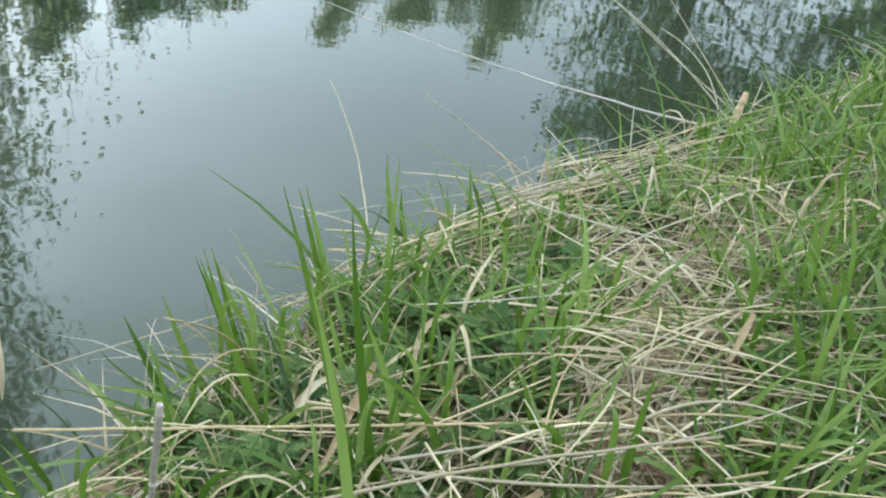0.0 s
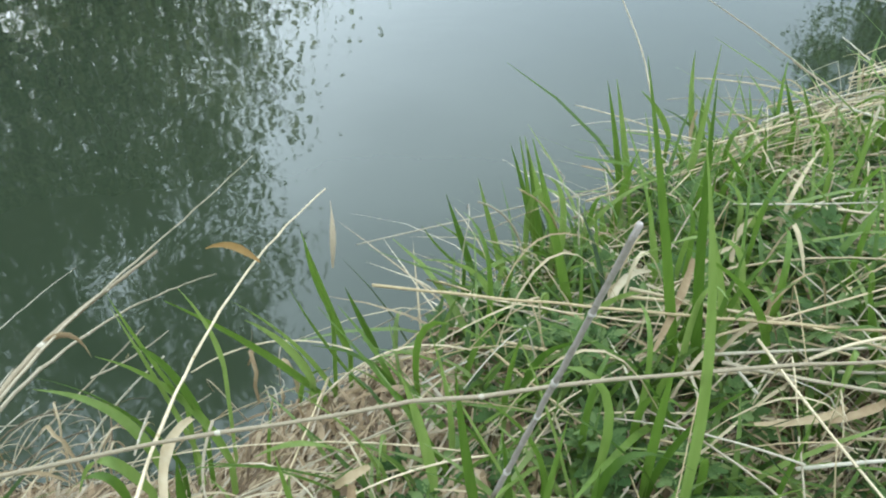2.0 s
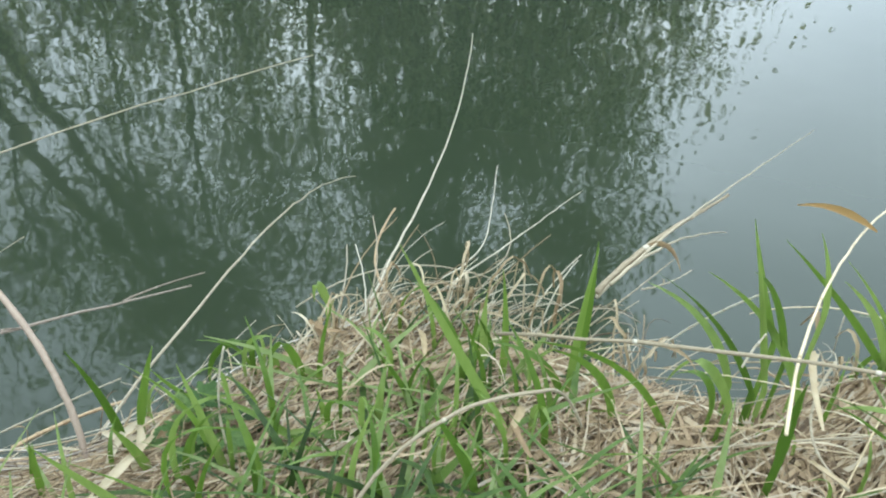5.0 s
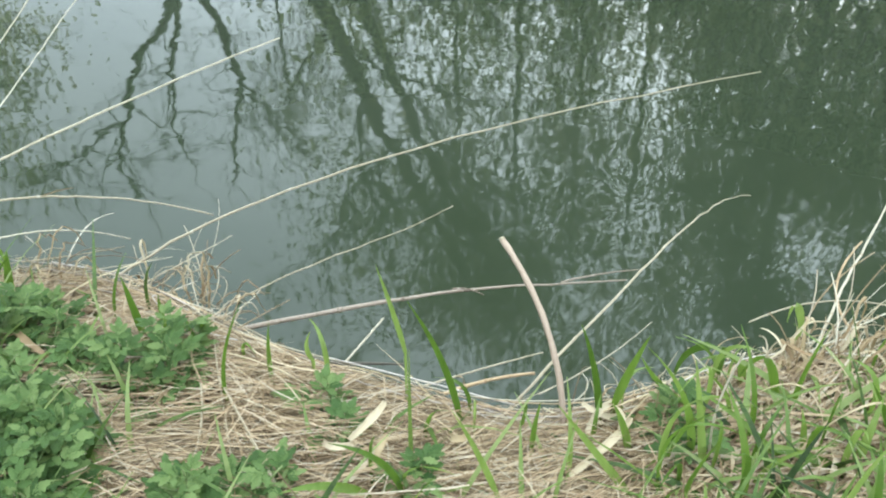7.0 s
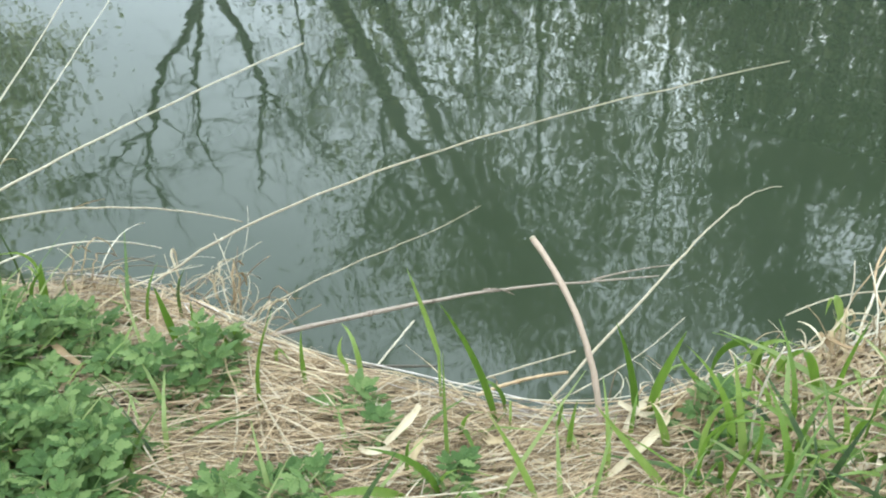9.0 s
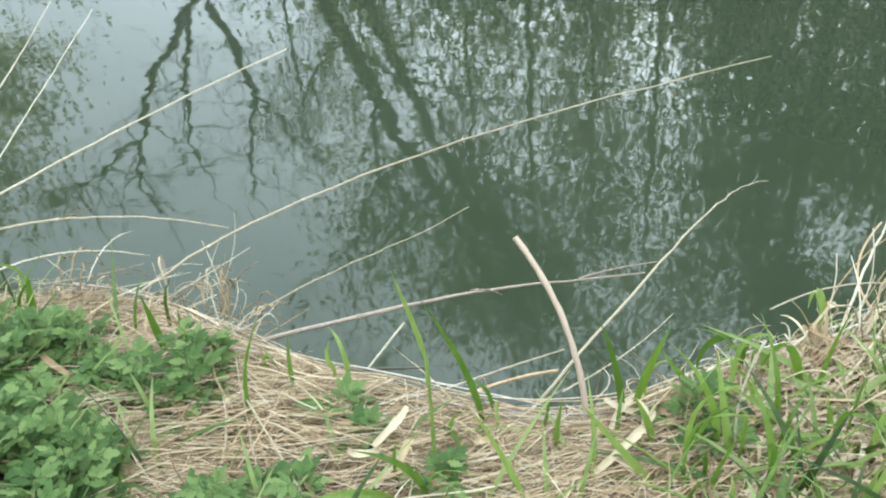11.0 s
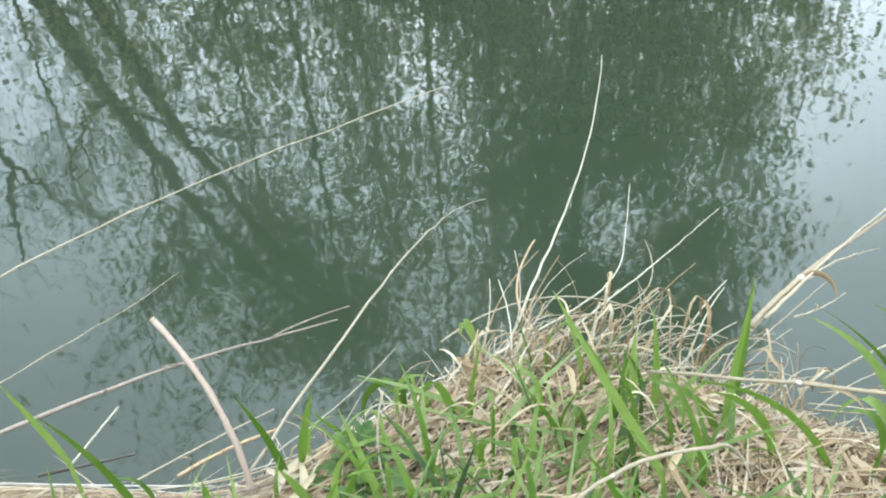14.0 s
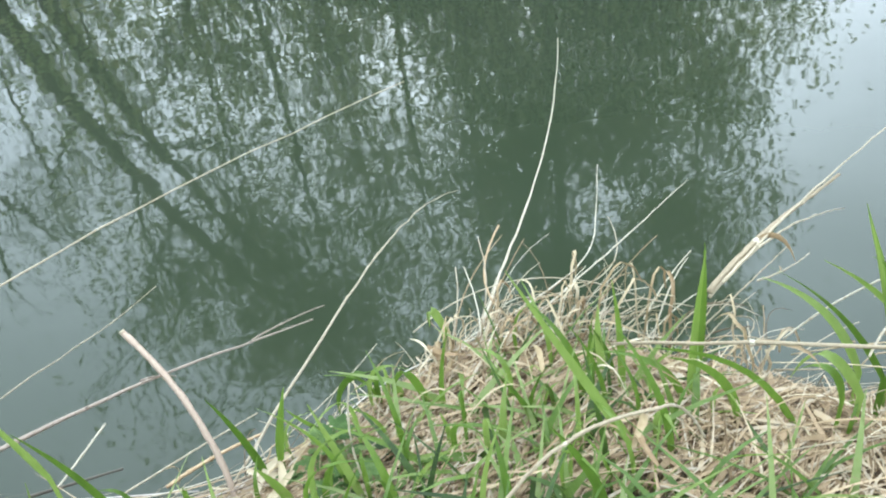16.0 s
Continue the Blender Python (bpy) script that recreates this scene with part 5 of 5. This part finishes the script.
withered_tuft((0.28, 0.98, 0.03), 18, 0.12, 6, "broken straw clump around the cut stem", 0.4, 1.2, 0.5)
withered_tuft((1.08, 0.96, 0.02), 32, 0.30, 7, "web of thin dead twigs hanging over the water", 0.2, 0.8, 0.25)
withered_tuft((1.20, 0.86, -0.02), 30, 0.28, 8, "tangle of fine dead twigs below a leaning sheaf", 0.7, 1.1, 0.15)
withered_tuft((1.42, 0.63, 0.13), 26, 0.16, 9, "small tangle of dry straw on the bank's lip", 0.6, 0.9, 0.2)
withered_tuft((3.00, 0.22, 0.18), 26, 0.30, 10, "clump of broken dry reeds beside the water", 1.6, 0.9, 0.5)
withered_tuft((3.85, -0.12, 0.22), 30, 0.34, 11, "withered reed clump with broken stalks", 1.7, 0.9, 0.6)


# ---- dead blades and straws strewn over the bank ----
def strewn():
    rnd = random.Random(17)
    for i in range(220):
        x = rnd.uniform(0.5, 1.5) if i % 3 == 0 else 1.45 + 1.7 * rnd.random() ** 1.3
        s_in = rnd.uniform(0.03, 0.42) if x < 1.6 else rnd.uniform(0.03, 0.8)
        y = float(np.interp(x, EDGE_X, EDGE_Y)) - s_in
        z = float(land(np.array(x), np.array(y)))
        a = rnd.gauss(-0.75, 0.6) + (math.pi if rnd.random() < 0.4 else 0)
        o = Vector((math.cos(a), math.sin(a), 0))
        at = Vector((x, y, z + rnd.uniform(0.02, 0.10 if x < 1.6 else 0.17)))
        if i % 2 or x < 1.4:
            if x < 1.6 and i % 2:
                continue
            ln = rnd.uniform(0.08, 0.2) if x < 1.15 else rnd.uniform(0.10, 0.26)
            end = at + o * ln + Vector((0, 0, rnd.uniform(-0.05, 0.02)))
            line = bezier(at, (at + end) / 2 + Vector((rnd.gauss(0, 0.015), rnd.gauss(0, 0.015), rnd.uniform(0.02, 0.06) + (rnd.uniform(0.0, 0.09) if x > 1.3 else 0))), end, 9)
            w = rnd.uniform(0.002, 0.005) if x < 1.5 else rnd.uniform(0.003, 0.008)
            v, f = ribbon(line, [w * (0.3 + 0.7 * math.sin(math.pi * (0.1 + 0.88 * k / 9))) for k in range(10)], Vector((o.y, -o.x, rnd.uniform(-0.6, 0.6))), 0.5)
            ob = mesh_object("dead_blade", shifted(v, at), f, DRYLEAF if rnd.random() < 0.35 else CREAM)
            tagged(ob, "wide bleached dead grass blade arching over green grass", "dead blade", "dead blades on the bank")
        else:
            ln = rnd.uniform(0.25, 0.6)
            end = at + o * ln
            end.z = float(land(np.array(end.x), np.array(end.y))) + rnd.uniform(0.03, 0.12)
            r = rnd.uniform(0.0011, 0.0021)
            v, f = tube(bezier(at, (at + end) / 2 + Vector((rnd.gauss(0, 0.012), rnd.gauss(0, 0.012), rnd.uniform(0.0, 0.04))), end, 9), [r * (1 - 0.05 * k) for k in range(10)], 5)
            ob = mesh_object("loose_straw", shifted(v, at), f, PALE if i % 4 else REED)
            tagged(ob, "loose pale straw lying across the bank's grass", "straw", "loose straws on the bank")
        ob.location = at
    for i in range(64):
        x = rnd.uniform(-0.85, 0.5)
        s_in = rnd.uniform(-0.11, 0.06)
        pts = []
        ln = rnd.uniform(0.15, 0.5)
        for k in range(8):
            u = x + ln * k / 7
            yy = float(np.interp(u, EDGE_X, EDGE_Y)) - s_in + 0.02 * math.sin(k + i)
            pts.append(Vector((u, yy, float(land(np.array(u), np.array(yy))) + 0.02 + 0.012 * (i % 3))))
        pts = bezier(pts[0], pts[3], pts[7], 8)
        r = rnd.uniform(0.0007, 0.0017)
        v, f = tube(pts, [r] * 9, 5)
        ob = mesh_object("edge_straw", shifted(v, pts[0]), f, (REED, TAN, GREY, BROWN, PALE)[i % 5])
        ob.location = pts[0]
        tagged(ob, "dry straw lying along the bank's lip above the water", "straw", "straws along the bank's lip")


strewn()


def bent_straws():
    """Kinked thin straws standing in the herbs, and long yellow reeds lying across them."""
    rnd = random.Random(71)
    for i in range(210):
        x = rnd.uniform(1.6, 3.2)
        y = float(np.interp(x, EDGE_X, EDGE_Y)) - rnd.uniform(0.03, 0.8)
        at = Vector((x, y, float(land(np.array(x), np.array(y))) - 0.005))
        if i % 4:
            a = rnd.uniform(0, 6.283)
            o = Vector((math.cos(a), math.sin(a), 0))
            h, out = rnd.uniform(0.09, 0.24), rnd.uniform(0.05, 0.18)
            knee = at + o * out * 0.4 + Vector((0, 0, h))
            end = knee + o * out + Vector((rnd.gauss(0, 0.03), rnd.gauss(0, 0.03), rnd.uniform(-0.8, 0.1) * h))
            up = bezier(at, (at + knee) / 2 + Vector((rnd.gauss(0, 0.012), rnd.gauss(0, 0.012), 0.01)), knee, 6)
            line = up + bezier(knee, (knee + end) / 2 + Vector((0, 0, rnd.uniform(0, 0.02))), end, 6)[1:]
            if i % 5 == 1:
                w = rnd.uniform(0.004, 0.009)
                v, f = ribbon(line, [w * (0.25 + 0.75 * math.sin(math.pi * (0.08 + 0.88 * k / 12))) for k in range(13)], Vector((o.y, -o.x, rnd.uniform(-0.5, 0.5))), 0.5)
                ob = mesh_object("dead_blade", shifted(v, at), f, CREAM)
                tagged(ob, "bleached dead grass blade bent over among herbs", "dead blade", "dead blades on the bank")
            else:
                r = rnd.uniform(0.0009, 0.0016)
                v, f = tube(line, [r * (1 - 0.04 * k) for k in range(13)], 5)
                ob = mesh_object("bent_straw", shifted(v, at), f, REED if i % 2 else PALE)
                tagged(ob, "thin kinked straw standing among green herbs", "straw", "bent straws on the bank")
        else:
            a = rnd.gauss(-1.2, 0.28) + (math.pi if rnd.random() < 0.3 else 0)
            ln = rnd.uniform(0.25, 0.6)
            at.z += rnd.uniform(0.04, 0.11)
            end = at + Vector((math.cos(a), math.sin(a), 0)) * ln
            end.z = float(land(np.array(end.x), np.array(end.y))) + rnd.uniform(0.03, 0.1)
            if inland(end.x, end.y) < -0.1:
                end.z = at.z
            r = rnd.uniform(0.0014, 0.0027)
            v, f = tube(bezier(at, (at + end) / 2 + Vector((rnd.gauss(0, 0.01), rnd.gauss(0, 0.01), rnd.uniform(0.0, 0.03))), end, 9), [r * (1 - 0.05 * k) for k in range(10)], 6)
            ob = mesh_object("lying_reed", shifted(v, at), f, REED)
            tagged(ob, "straw-yellow reed lying over herbs and grass", "straw", "lying reeds on the bank")
        ob.location = at


bent_straws()


def lying_bundle(count, x0, x1, s0, s1, heading, sway, lengths, seed):
    """Long dry reeds washed together on top of the grass."""
    rnd = random.Random(seed)
    for i in range(count):
        x = rnd.uniform(x0, x1)
        y = float(np.interp(x, EDGE_X, EDGE_Y)) - rnd.uniform(s0, s1)
        a, ln = rnd.gauss(heading, sway), rnd.uniform(*lengths)
        at = Vector((x, y, float(land(np.array(x), np.array(y))) + rnd.uniform(0.08, 0.19)))
        end = at + Vector((math.cos(a), math.sin(a), 0)) * ln
        end.z = max(float(land(np.array(end.x), np.array(end.y))), 0.02) + rnd.uniform(0.08, 0.2)
        mid = (at + end) / 2 + Vector((rnd.gauss(0, 0.02), rnd.gauss(0, 0.02), rnd.uniform(-0.01, 0.03)))
        r = rnd.uniform(0.0014, 0.0032)
        v, f = tube(bezier(at, mid, end, 9), [r * (1 - 0.06 * k) for k in range(10)], 6)
        ob = mesh_object("lying_reed", shifted(v, at), f, (REED, CREAM, REED, PALE)[i % 4])
        ob.location = at
        tagged(ob, "long dry reed lying in a bundle over grass", "straw", "lying reeds on the bank")


lying_bundle(40, 2.05, 3.2, 0.0, 0.16, -0.42, 0.16, (0.4, 1.0), 81)
lying_bundle(26, 1.7, 2.3, 0.3, 0.75, -1.25, 0.35, (0.25, 0.6), 82)
lying_bundle(10, 2.15, 3.0, 0.3, 0.75, 0.35, 0.45, (0.2, 0.5), 83)
lying_bundle(18, 1.6, 2.1, 0.5, 0.95, -0.9, 0.5, (0.25, 0.55), 84)
lying_bundle(16, 2.5, 4.2, 0.2, 1.1, -0.5, 0.8, (0.25, 0.6), 85)


# ---- a pale scrap afloat ----
v, f = ribbon([Vector((0, 0.016 * k, 0.004 * math.sin(k))) for k in range(4)], [0.004, 0.016, 0.014, 0.003], Vector((1, 0, 0)), 0.4)
scrap = mesh_object("floating_scrap", v, f, PALE)
scrap.location = (-0.583, 2.24, WATER_Z + 0.004)
tagged(scrap, "small white scrap of leaf floating on dark water", "leaf")
